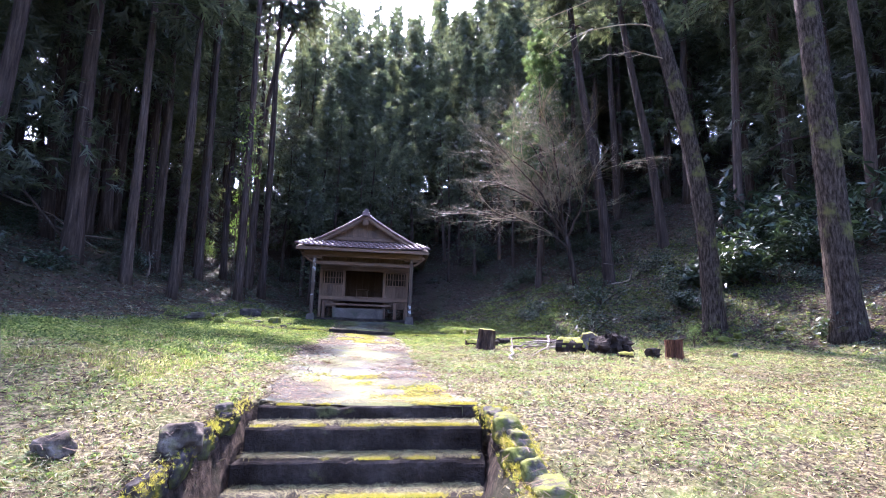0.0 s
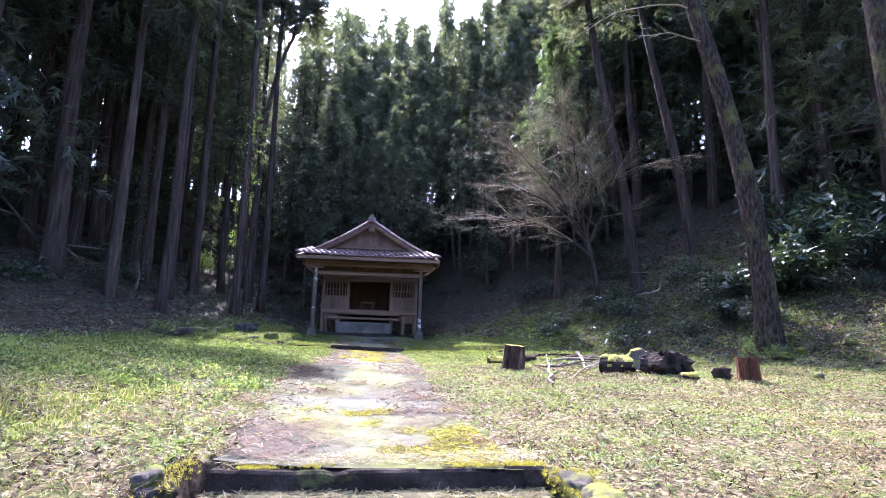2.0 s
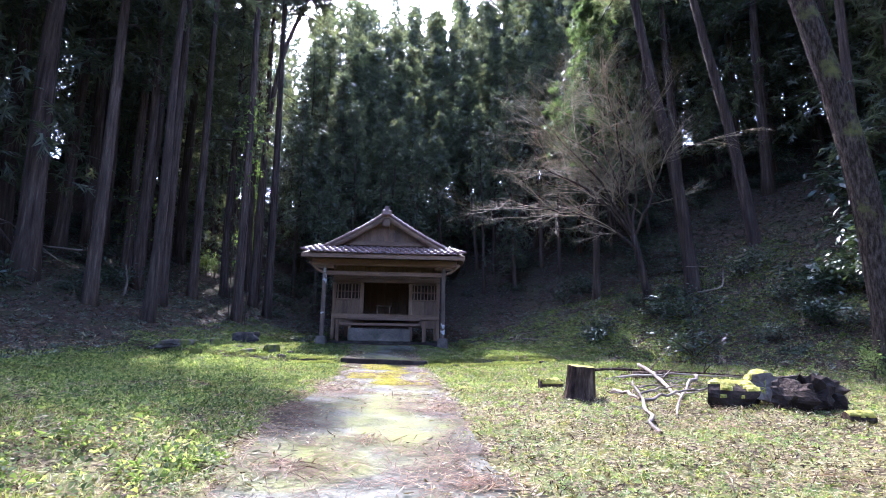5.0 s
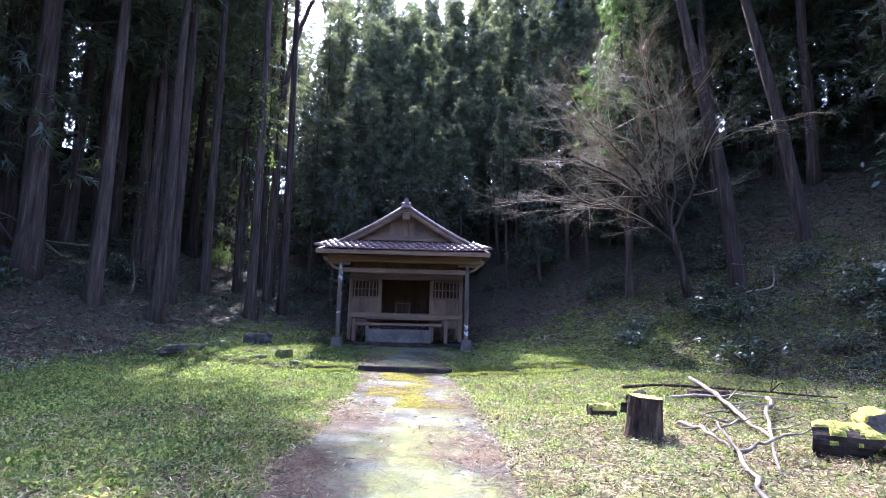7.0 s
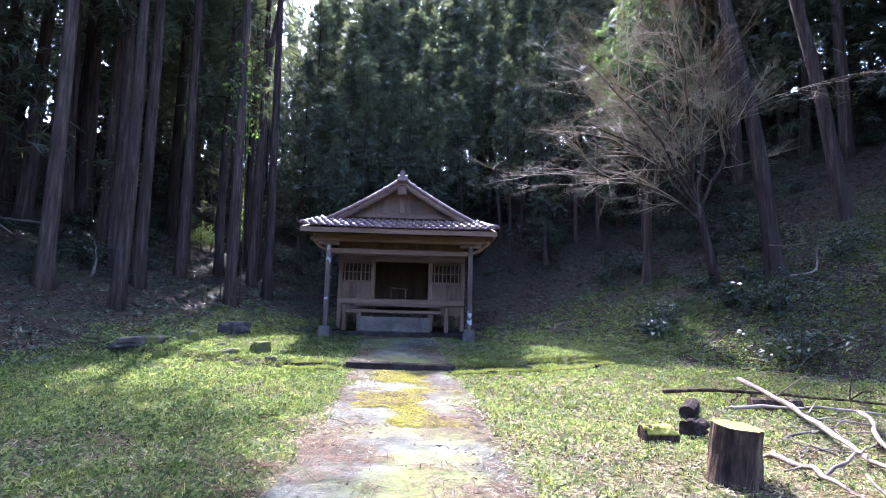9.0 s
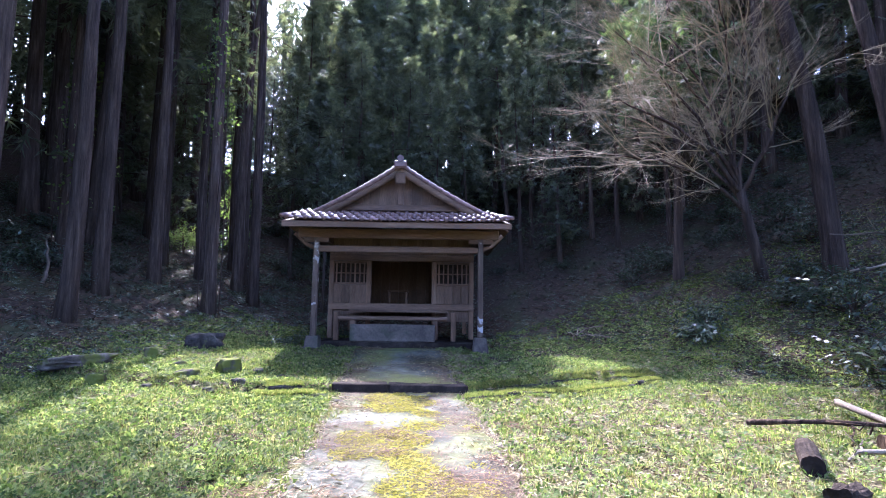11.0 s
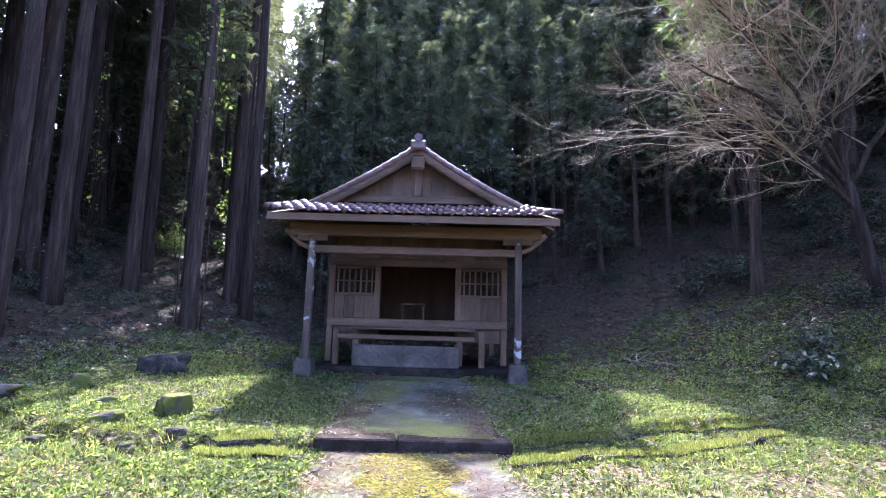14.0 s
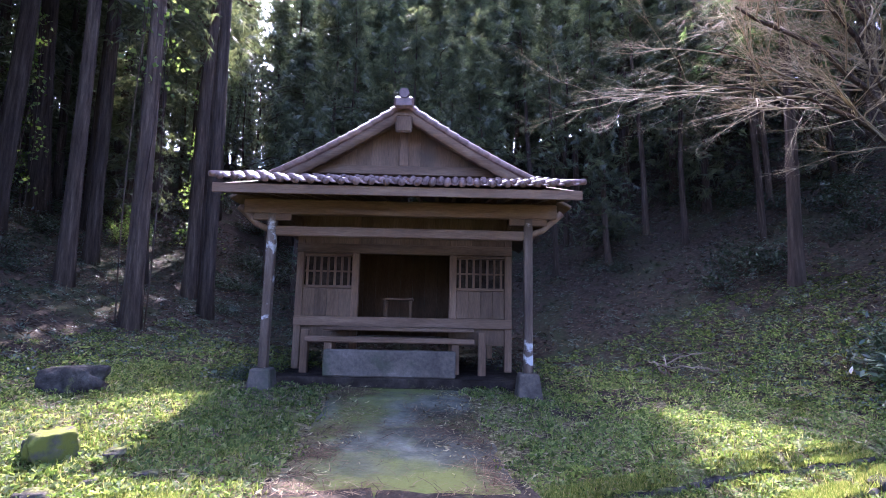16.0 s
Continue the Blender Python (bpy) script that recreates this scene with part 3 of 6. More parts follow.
    for row in range(4):
        n = 24 - row
        half = 2.44 - 0.07 * row
        for k in range(n):
            x = -half + 2 * half * (k + 0.5) / n
            lift = 0.05 * (abs(x) / 2.5) ** 3
            link("roof_tile", me, None, S, "", pose(x, -0.78 + row * 0.27, 2.83 + row * 0.095 + lift, tilt - 3, 0, random.uniform(-1.5, 1.5)))
    for s in (-1, 1):
        V, F = tube([(s * 2.52, -0.76, 2.9), (s * 2.33, -0.3, 3.02), (s * 2.1, 0.2, 3.17)], [0.042, 0.045, 0.045], 8)
        link("hip_tile", fast_mesh("hip_tile", V, F, True), TILE, S)
    return S


def pantile():
    """One S-shaped tile, about 0.2 m wide, with thickness and a turned-down round lip."""
    prof = [(-0.105, 0.0), (-0.085, 0.035), (-0.05, 0.052), (-0.015, 0.035), (0.01, 0.004), (0.05, -0.012), (0.09, -0.004), (0.108, 0.01)]
    V, F = [], []
    k = len(prof)
    for y, dz in ((0.0, 0.0), (0.3, 0.0)):
        V += [(x, y, z + dz) for x, z in prof]
        V += [(x, y, z - 0.02) for x, z in prof]
    for j in range(k - 1):
        F += [(j, j + 1, 2 * k + j + 1, 2 * k + j), (k + j + 1, k + j, 3 * k + j, 3 * k + j + 1), (j + 1, j, k + j, k + j + 1)]
    n = len(V)
    a = np.linspace(0, 2 * np.pi, 10, endpoint=False)
    V += [(-0.05 + 0.05 * math.cos(t), -0.012, 0.0 + 0.05 * math.sin(t)) for t in a] + [(-0.05 + 0.05 * math.cos(t), 0.02, 0.0 + 0.05 * math.sin(t)) for t in a]
    for j in range(10):
        F.append((n + j, n + 10 + j, n + 10 + (j + 1) % 10, n + (j + 1) % 10))
    F += [(n, n + 1, n + 2, n + 3), (n, n + 3, n + 4, n + 9), (n + 4, n + 5, n + 8, n + 9), (n + 5, n + 6, n + 7, n + 8)]
    me = fast_mesh("roof_tile", V, np.array(F))
    me.materials.append(TILE)
    return me


hall = shrine()
altar = empty("altar_stand", pose(-3.55, 22.3, 1.96, 0, 1.2, 5), "small dark wooden altar stand inside the hall", "altar")
box_part("tabletop", -0.28, 0.28, -0.18, 0.18, 0.36, 0.4, TIMBER_X, altar)
for x in (-0.23, 0.23):
    for y in (-0.14, 0.14):
        box_part("leg", x - 0.025, x + 0.025, y - 0.025, y + 0.025, 0, 0.357, TIMBER, altar)


# ---- trees ----
BLADE_V = np.array([(0.12, 0.1, -0.02), (-0.1, 0.22, 0.0), (0, 1.1, -0.25)])
BLADE_F = np.array([(0, 1, 2)])
QUAD_F = np.array([(0, 1, 2, 3)])


def feather():
    """A drooping cedar spray: a stem blade and thin side blades."""
    V, F = [], []
    for x0, y0, dx, dy, dz, w in ((0, 0, 0, 1.0, -0.3, 0.035), (0, 0.2, 0.38, 0.42, -0.2, 0.04), (0, 0.3, -0.38, 0.4, -0.22, 0.04), (0, 0.55, 0.26, 0.4, -0.25, 0.035), (0, 0.6, -0.25, 0.4, -0.22, 0.035), (0, 0.42, 0.33, 0.2, -0.1, 0.03), (0, 0.45, -0.33, 0.2, -0.12, 0.03)):
        n = len(V)
        l = math.hypot(dx, dy)
        nx_, ny_ = -dy / l * w, dx / l * w
        z0 = -0.3 * y0 * y0
        V += [(x0 + nx_ * 1.5, y0 + ny_ * 1.5, z0), (x0 - nx_ * 1.5, y0 - ny_ * 1.5, z0), (x0 + dx, y0 + dy, z0 + dz)]
        F.append((n, n + 1, n + 2))
    return np.array(V), np.array(F)


SPRAY_V, SPRAY_F = feather()


def conifer(seed, H=22.0, r=0.21, start=0.5, reach=2.6, branches=150, per=24, blade=0.42, lean=0.02, wood=None, fine=False):
    """A tall cedar: bare tapered trunk and a drooping crown of many sprays."""
    rng = np.random.default_rng(seed)
    T = empty("cedar_tree", pose(0, 0, 0), "tall dark cedar with a bare trunk and drooping crown", "tree")
    hs = np.linspace(-0.6, H, 15)
    pts = np.stack([lean * hs + 0.07 * np.sin(hs * 0.5 + seed), 0.06 * np.cos(hs * 0.41 + seed), hs], -1)
    rad = r * (1 - 0.93 * np.clip(hs / H, 0, 1)) * (1 + 0.5 * np.exp(-np.clip(hs + 0.3, 0, None) * 2.2))
    V, F = tube(pts, rad, 12, True, 0.025, rng)
    link("trunk", fast_mesh("trunk", V, F, True), wood or BARK, T)
    limbs, P, D = Heap(), [], []
    for b in range(branches):
        f = start + (1 - start) * (b + rng.uniform(0, 1)) / branches
        h = f * H
        c = (f - start) / (1 - start)
        L = reach * (0.35 + 0.65 * math.sin(math.pi * min(1, 0.28 + 0.72 * c) ** 0.9)) * rng.uniform(0.35, 1.25) * (1.05 - 0.5 * c)
        a = rng.uniform(0, 2 * math.pi)
        s = np.linspace(0, 1, 5)
        x0 = lean * h
        bp = np.stack([x0 + np.cos(a) * L * s, np.sin(a) * L * s, h + L * (0.25 * s - 0.55 * s ** 2)], -1)
        if b % (3 if start > 0.2 else 9) == 0:
            limbs.add(*tube(bp[::2], np.linspace(0.035, 0.008, 3) * (0.5 + L / 2.4), 3, False))
        q = rng.uniform(0.22, 1.0, per)
        c0 = np.stack([np.interp(q, s, bp[:, i]) for i in range(3)], -1) + rng.normal(0, 0.13, (per, 3))
        P.append(c0)
    P = np.vstack(P)
    M4 = mats_of(rng, P, rng.uniform(0.6, 1.3, len(P)) * blade, 0.6 if fine else 0.75)
    V, F = strew(SPRAY_V, SPRAY_F, M4) if fine else strew(BLADE_V, BLADE_F, M4)
    crown = link("crown", fast_mesh("crown", V, F), NEEDLES, T)
    tagged(link("branching", limbs.mesh("branching"), BARK, T), kind="stuff")
    return T


def lit(x, y):
    """Where the sun reaches the clearing."""
    far = np.interp(x, [-7.6, -6.6, -5.9, -5.2, -4.8, -4.1, -3.6, -1.7, -0.9, -0.55, -0.5, 0.15, 0.9, 1.4, 1.85, 2.3, 3.9, 4.7, 7.1, 9],
                    [16.4, 17.4, 17.3, 18.4, 17.5, 16.8, 16.6, 17.3, 17.95, 17.9, 17.4, 17.5, 19.3, 19.3, 18.5, 17.3, 17.0, 15.4, 12.8, 11.5])
    if y > far or y < -1 or x > 11:
        return False
    left = np.interp(y, [-1, 4, 6, 7.6, 8.5, 9.2, 10.1, 10.8, 11.1, 12.6, 14, 15.9, 17.5], [-3.0, -3.25, -3.4, -3.95, -3.6, -2.25, -2.0, -2.4, -3.6, -5.3, -6.3, -7.2, -7.4])
    right = np.interp(y, [0, 12, 14, 15.2, 16.9], [11, 11, 9.5, 7.0, 6.0])
    return left < x < right


# twigs and leaves high up that the sun reaches
SUNNED = [(0.8, 20.4, 5.5), (2.5, 20.4, 6.5), (4.5, 20.0, 8.0), (9.9, 15.9, 3.3), (8.3, 15.2, 2.2), (3.8, 22.6, 10.0), (-12.2, 30.6, 6.5), (-12.2, 30.6, 9.0), (-9.3, 22.9, 9.5), (-12.9, 27.9, 4.8), (-15.2, 26.4, 7.0)]


def shades(x, y, z0, H, start, reach, sunned=True):
    for f in (start + 0.02, 0.27, 0.4, 0.52, 0.62, 0.74, 0.86, 0.97, 1.0):
        if f < start:
            continue
        h = z0 + f * H
        s = (h - 0.5) / math.tan(SUN_EL)
        px, py = x + s * math.sin(SUN_AZ), y - s * math.cos(SUN_AZ)
        for qx, qy, qz in SUNNED if sunned else ():
            run = (h - qz) / math.tan(SUN_EL)
            if run > 0 and math.hypot(qx - run * math.sin(SUN_AZ) - x, qy + run * math.cos(SUN_AZ) - y) < max(1.1, 0.6 * reach):
                return True
        w = reach * (0.9 if f < 0.8 else 0.45 if f < 0.95 else 0.1)
        for dx in (-w, 0, w):
            if lit(px + dx, py):
                return True
    return False


protos = [conifer(11, 22, 0.21, 0.5, 2.6, 120, 7, 0.85, fine=True), conifer(12, 24, 0.24, 0.46, 2.9, 130, 7, 0.9, fine=True), conifer(13, 20, 0.18, 0.55, 2.3, 110, 7, 0.8, fine=True), conifer(14, 23, 0.22, 0.36, 2.5, 140, 9, 0.66, fine=True),
          conifer(15, 22, 0.24, 0.06, 3.5, 150, 25, 0.52), conifer(16, 21, 0.22, 0.1, 3.1, 140, 25, 0.5), conifer(17, 24, 0.27, 0.45, 4.3, 150, 10, 0.95, fine=True),
          conifer(18, 22, 0.24, 0.06, 3.5, 150, 15, 0.6, fine=True), conifer(19, 21, 0.22, 0.1, 3.1, 140, 15, 0.58, fine=True)]
SPEC = [(22, 0.5, 2.6), (24, 0.46, 2.9), (20, 0.55, 2.3), (23, 0.36, 2.5), (22, 0.06, 3.2), (21, 0.1, 2.8), (24, 0.45, 3.7)]
for k, p in enumerate(protos):
    p.matrix_basis = pose(-30 + 7 * k, -34 - 3 * k, on(-30 + 7 * k, -34 - 3 * k))
    p["group"] = "cedar forest"
rng = random.Random(77)
placed = [(7.16, 13.75), (8.75, 11.28), (6.55, 20.4), (9.5, 22.0), (5.4, 21.5), (-13, 28), (-10.3, 27.3), (-15.2, 26.0), (-12.4, 25.6), (-13.0, 22.0), (-12.2, 30.4), (-11.2, 23.4), (-10.9, 17.6), (-10.6, 20.4), (-9.3, 25.2), (-9.3, 22.6)]


FAR = []


def try_tree(x, y, gap, tall=1.0, kinds=None, sunned=True):
    if any((x - a) ** 2 + (y - b) ** 2 < gap * gap for a, b in placed):
        return False
    z = on(x, y)
    deep = y > 37 or x < -17 or x > 17
    k = rng.choice(kinds) if kinds else rng.randrange(4, 6) if deep and rng.random() < 0.7 else rng.randrange(4)
    H, st, re = SPEC[k]
    s = tall * rng.uniform(0.85, 1.12)
    # the notch of open sky over the valley's head
    side = math.degrees(math.atan2(-x, y))
    if -3.5 < side < 18 and y > 20:
        cap = math.tan(radians(34.4 + 1.2 * math.sin(side * 1.1))) * math.hypot(x, y) - z + 0.8
        s = min(s, cap / H * rng.uniform(0.9, 1.0))
    while s > 0.3 and shades(x, y, z, H * s, st, re * s, sunned):
        s -= 0.06
    if s <= 0.34:
        return False
    placed.append((x, y))
    if y > 40 or x > 20 or x < -21 or y < -8:
        FAR.append((k, pose(x, y, z - 0.1, 0, 0, rng.uniform(0, 360)) @ Matrix.Diagonal((s, s, s, 1))))
        return True
    t = copy_thing(protos[k + 3 if k in (4, 5) else k], pose(0, 0, 0))
    t.matrix_basis = pose(x, y, z - 0.1, rng.uniform(-1.5, 1.5), rng.uniform(-1.5, 1.5), rng.uniform(0, 360)) @ Matrix.Diagonal((s, s, s, 1))
    return True


for x, y, k, size in ((-11.1, 25.8, 3, 0.8), (-11.9, 21.2, 3, 0.9), (-11.3, 28.6, 3, 0.85), (-9.6, 18.2, 2, 0.95)):     # cedars added so that their crowns shade the left of the clearing
    t = copy_thing(protos[k], pose(0, 0, 0))
    t.matrix_basis = pose(x, y, on(x, y) - 0.1, 0, 0, 70 * x) @ Matrix.Diagonal((size, size, size, 1))
    placed.append((x, y))
# broad cedars added at the left, some out of view, to cast shade
for x, y in ((-12.6, 13.5), (-12.8, 17.4), (-13.0, 9.6), (-12.4, 5.6), (-7.9, 28.6), (-11.6, 2.0)):
    try_tree(x, y, 1.5, 1.05, (6,))
for _ in range(420):                    # dense stand above the left bank, added to shade it
    y = rng.uniform(23, 37)
    try_tree(rng.uniform(-20, -12.6 if y < 30 else -14), y, 1.7, 1.1, (1, 3, 3, 6) if y < 29 else (3, 4, 5))
for _ in range(300):                    # tall stand that shades the left of the clearing
    try_tree(rng.uniform(-14, -6.8), rng.uniform(23.5, 31), 2.1, 1.08)
for _ in range(420):                    # thick wood beyond the left of the hall
    try_tree(rng.uniform(-34, -9), rng.uniform(33, 58), 2.1, 1.05, (4, 5))
for _ in range(480):                    # hill behind and to the left
    x, y = rng.uniform(-40, 34), rng.uniform(25.5, 62)
    if abs(x + 3.2) < 3.5 and y < 27:
        continue
    try_tree(x, y, 3.0)
for _ in range(800):                    # close stand behind the hall
    try_tree(rng.uniform(-8, 14), rng.uniform(27, 40), 1.5, 1.0, (3, 3, 4, 5))
for _ in range(260):                    # the wood's dark depth at the valley's head
    try_tree(rng.uniform(-22, 14), rng.uniform(43, 60), 1.8, 1.15, (4, 5))
for _ in range(700):                    # close stand on the left bank
    y = rng.uniform(3, 31)
    try_tree(rng.uniform(-21, -12), y, 2.1, 1.1, (1, 3, 3) if y < 11 else (3, 4, 5))
for _ in range(160):                    # left bank
    try_tree(rng.uniform(-26, -12), rng.uniform(2, 26), 2.8)
for _ in range(260):                    # right bank
    x, y = rng.uniform(7.5, 34), rng.uniform(2, 30)
    if (x - 5.2) * 0.85 + (y - 15.4) * 0.53 > 6.0:
        try_tree(x, y, 2.7)
for _ in range(330):                    # close wood on the upper right bank
    x, y = rng.uniform(13, 38), rng.uniform(13, 46)
    if (x - 5.2) * 0.85 + (y - 15.4) * 0.53 > 8.0:
        try_tree(x, y, 2.0, 1.0, (4, 5))
for _ in range(260):                    # deep wood beyond the left bank
    try_tree(rng.uniform(-46, -28), rng.uniform(8, 40), 2.3, 1.1, (4, 5), False)
for _ in range(40):                     # behind the walker
    try_tree(rng.uniform(-26, 26), rng.uniform(-30, -8), 5)


def far_woods():
    """The trees too deep in the wood to tell apart, as one growth."""
    V, F, S, n = [], [], [], 0
    parts = {}
    for k, p in enumerate(protos):
        for c in p.children:
            me = c.data
            me.calc_loop_triangles()
            co, tri = np.empty(len(me.vertices) * 3), np.empty(len(me.loop_triangles) * 3, np.int32)
            me.vertices.foreach_get("co", co)
            me.loop_triangles.foreach_get("vertices", tri)
            parts.setdefault(k, []).append((co.reshape(-1, 3), tri.reshape(-1, 3), 0 if c.name.startswith("crown") else 1))
    for k, m in FAR:
        M = np.array(m)
        for co, tri, slot in parts[k]:
            if slot == 0:               # half the sprays, each wider
                q = co.reshape(-1, 3, 3)[::2]
                c = q.mean(1, keepdims=True)
                co = (c + (q - c) * 1.4).reshape(-1, 3)
                tri = np.arange(len(co), dtype=np.int32).reshape(-1, 3)
            V.append(co @ M[:3, :3].T + M[:3, 3])
            F.append(tri + n)
            S.append(np.full(len(tri), slot, np.int32))
            n += len(co)
    ob = link("far_woods", fast_mesh("far_woods", np.vstack(V), np.vstack(F)), NEEDLES)
    ob.data.materials.append(BARK)
    ob.data.polygons.foreach_set("material_index", np.concatenate(S))
    return tagged(ob, "dark cedar wood closing the slopes all round", "woods", kind="stuff")


far_woods()


def leaning_tree(name, base, knots, r0, r1, label, mat, seed, dead=(), crown_from=0.6):
    """A single trunk of its own shape, with a few limbs and a crown overhead."""
    rg = np.random.default_rng(seed)
    T = empty(name, pose(*base), label, "tree")
    k = np.asarray(knots, float)
    s = np.linspace(0, 1, 22)
    u = np.linspace(0, 1, len(k))
    pts = np.stack([np.interp(s, u, k[:, i]) for i in range(3)], -1)
    for _ in range(3):
        pts[1:-1] = (pts[:-2] + 2 * pts[1:-1] + pts[2:]) / 4
    h = pts[:, 2]
    rad = np.interp(h, [h.min(), h.max()], [r0, r1]) * (1 + 0.4 * np.exp(-np.clip(h, 0, None) * 3))
    V, F = tube(pts, rad, 18, True, 0.035, rg)
    link("trunk", fast_mesh("trunk", V, F, True), mat, T)
    P, limbs = [], Heap()
    top = pts[-1]
    for b in range(60):
        f = rg.uniform(crown_from, 1.0)
        i = int(f * 21)
        a, L = rg.uniform(0, 2 * math.pi), rg.uniform(0.9, 2.6) * (1.2 - 0.5 * f)
        q = np.linspace(0, 1, 5)
        bp = pts[i] + np.stack([np.cos(a) * L * q, np.sin(a) * L * q, L * (0.3 * q - 0.5 * q * q)], -1)
        limbs.add(*tube(bp, np.linspace(0.045, 0.008, 5), 5, False))
        w = rg.uniform(0.25, 1, 34)
        P.append(np.stack([np.interp(w, q, bp[:, c]) for c in range(3)], -1) + rg.normal(0, 0.16, (34, 3)))
    P = np.vstack(P)
    V, F = strew(SPRAY_V, SPRAY_F, mats_of(rg, P, rg.uniform(0.28, 0.56, len(P)), 0.6))
    link("crown", fast_mesh("crown", V, F), NEEDLES, T)
    tagged(link("branching", limbs.mesh("branching"), mat, T), kind="stuff")
    for h, L, a, sag in dead:
        i = int(np.argmin(np.abs(pts[:, 2] - h)))
        q = np.linspace(0, 1, 9)
        bp = pts[i] + np.stack([math.cos(a) * L * q, math.sin(a) * L * q, L * (0.12 * q - sag * q * q)], -1) + np.c_[np.zeros((9, 2)), rg.normal(0, 0.03, 9)]
        V, F = tube(bp, np.linspace(0.022, 0.005, 9), 6, True)
        limb = link("bare_limb", fast_mesh("bare_limb", V, F, True), TWIG, T)
        for w in range(7):
            j = rg.integers(3, 9)
            e = bp[j] + np.array([math.cos(a + rg.normal(0, 0.6)), math.sin(a + rg.normal(0, 0.6)), rg.normal(-0.1, 0.4)]) * rg.uniform(0.3, 0.9)
            V, F = tube([bp[j], (bp[j] + e) / 2 + rg.normal(0, 0.05, 3), e], [0.008, 0.005, 0.003], 4, True)
            link("twig", fast_mesh("twig", V, F), TWIG, limb)
    return T


zA, zB = on(7.16, 13.75), on(8.75, 11.28)
leaning_tree("cedar_tree", (7.16, 13.75, zA - 0.15), [(0, 0, -0.3), (-0.05, 0, 2), (-0.2, 0, 4), (-0.5, 0.1, 6.2), (-1.3, 0.1, 9.8), (-2.6, 0.3, 15), (-3.4, 0.5, 20)], 0.27, 0.09,
             "large cedar trunk leaning over the clearing, rough bark", MOSSY_BARK, 5, ((9.0, 3.4, 3.3, 0.5), (8.2, 2.6, 3.6, 0.35), (10.2, 3.6, 2.9, 0.4), (11, 3.2, 3.5, 0.3)), 0.86)
leaning_tree("cedar_tree", (8.75, 11.28, zB - 0.15), [(0, 0, -0.3), (-0.08, 0, 2.3), (-0.12, 0, 4.6), (-0.24, 0, 8.3), (-0.45, 0.2, 13.5), (-0.8, 0.4, 19)], 0.33, 0.1,
             "thick cedar trunk with sunlit mossy bark", MOSSY_BARK, 6, ((8.6, 2.2, 3.2, 0.3), (8.9, 1.4, 3.5, 0.9), (9.6, 3.0, 2.9, 0.2)), 0.86)
leaning_tree("cedar_tree", (6.55, 20.4, on(6.55, 20.4) - 0.2), [(0, 0, -0.3), (-0.1, 0, 2), (-0.3, 0, 4.4), (-0.8, 0, 7.2), (-1.3, 0.2, 12), (-1.7, 0.4, 18)], 0.22, 0.07,
             "straight brown cedar trunk on the shaded bank", BARK, 7, (), 0.8)
leaning_tree("cedar_tree", (9.5, 22.0, on(9.5, 22.0) - 0.2), [(0, 0, -0.3), (-0.2, 0, 2), (-0.55, 0, 4.8), (-1.0, 0, 7.3), (-1.6, 0.2, 12), (-2.1, 0.4, 18)], 0.21, 0.07,
             "straight grey cedar trunk on the shaded bank", BARK, 8, (), 0.8)


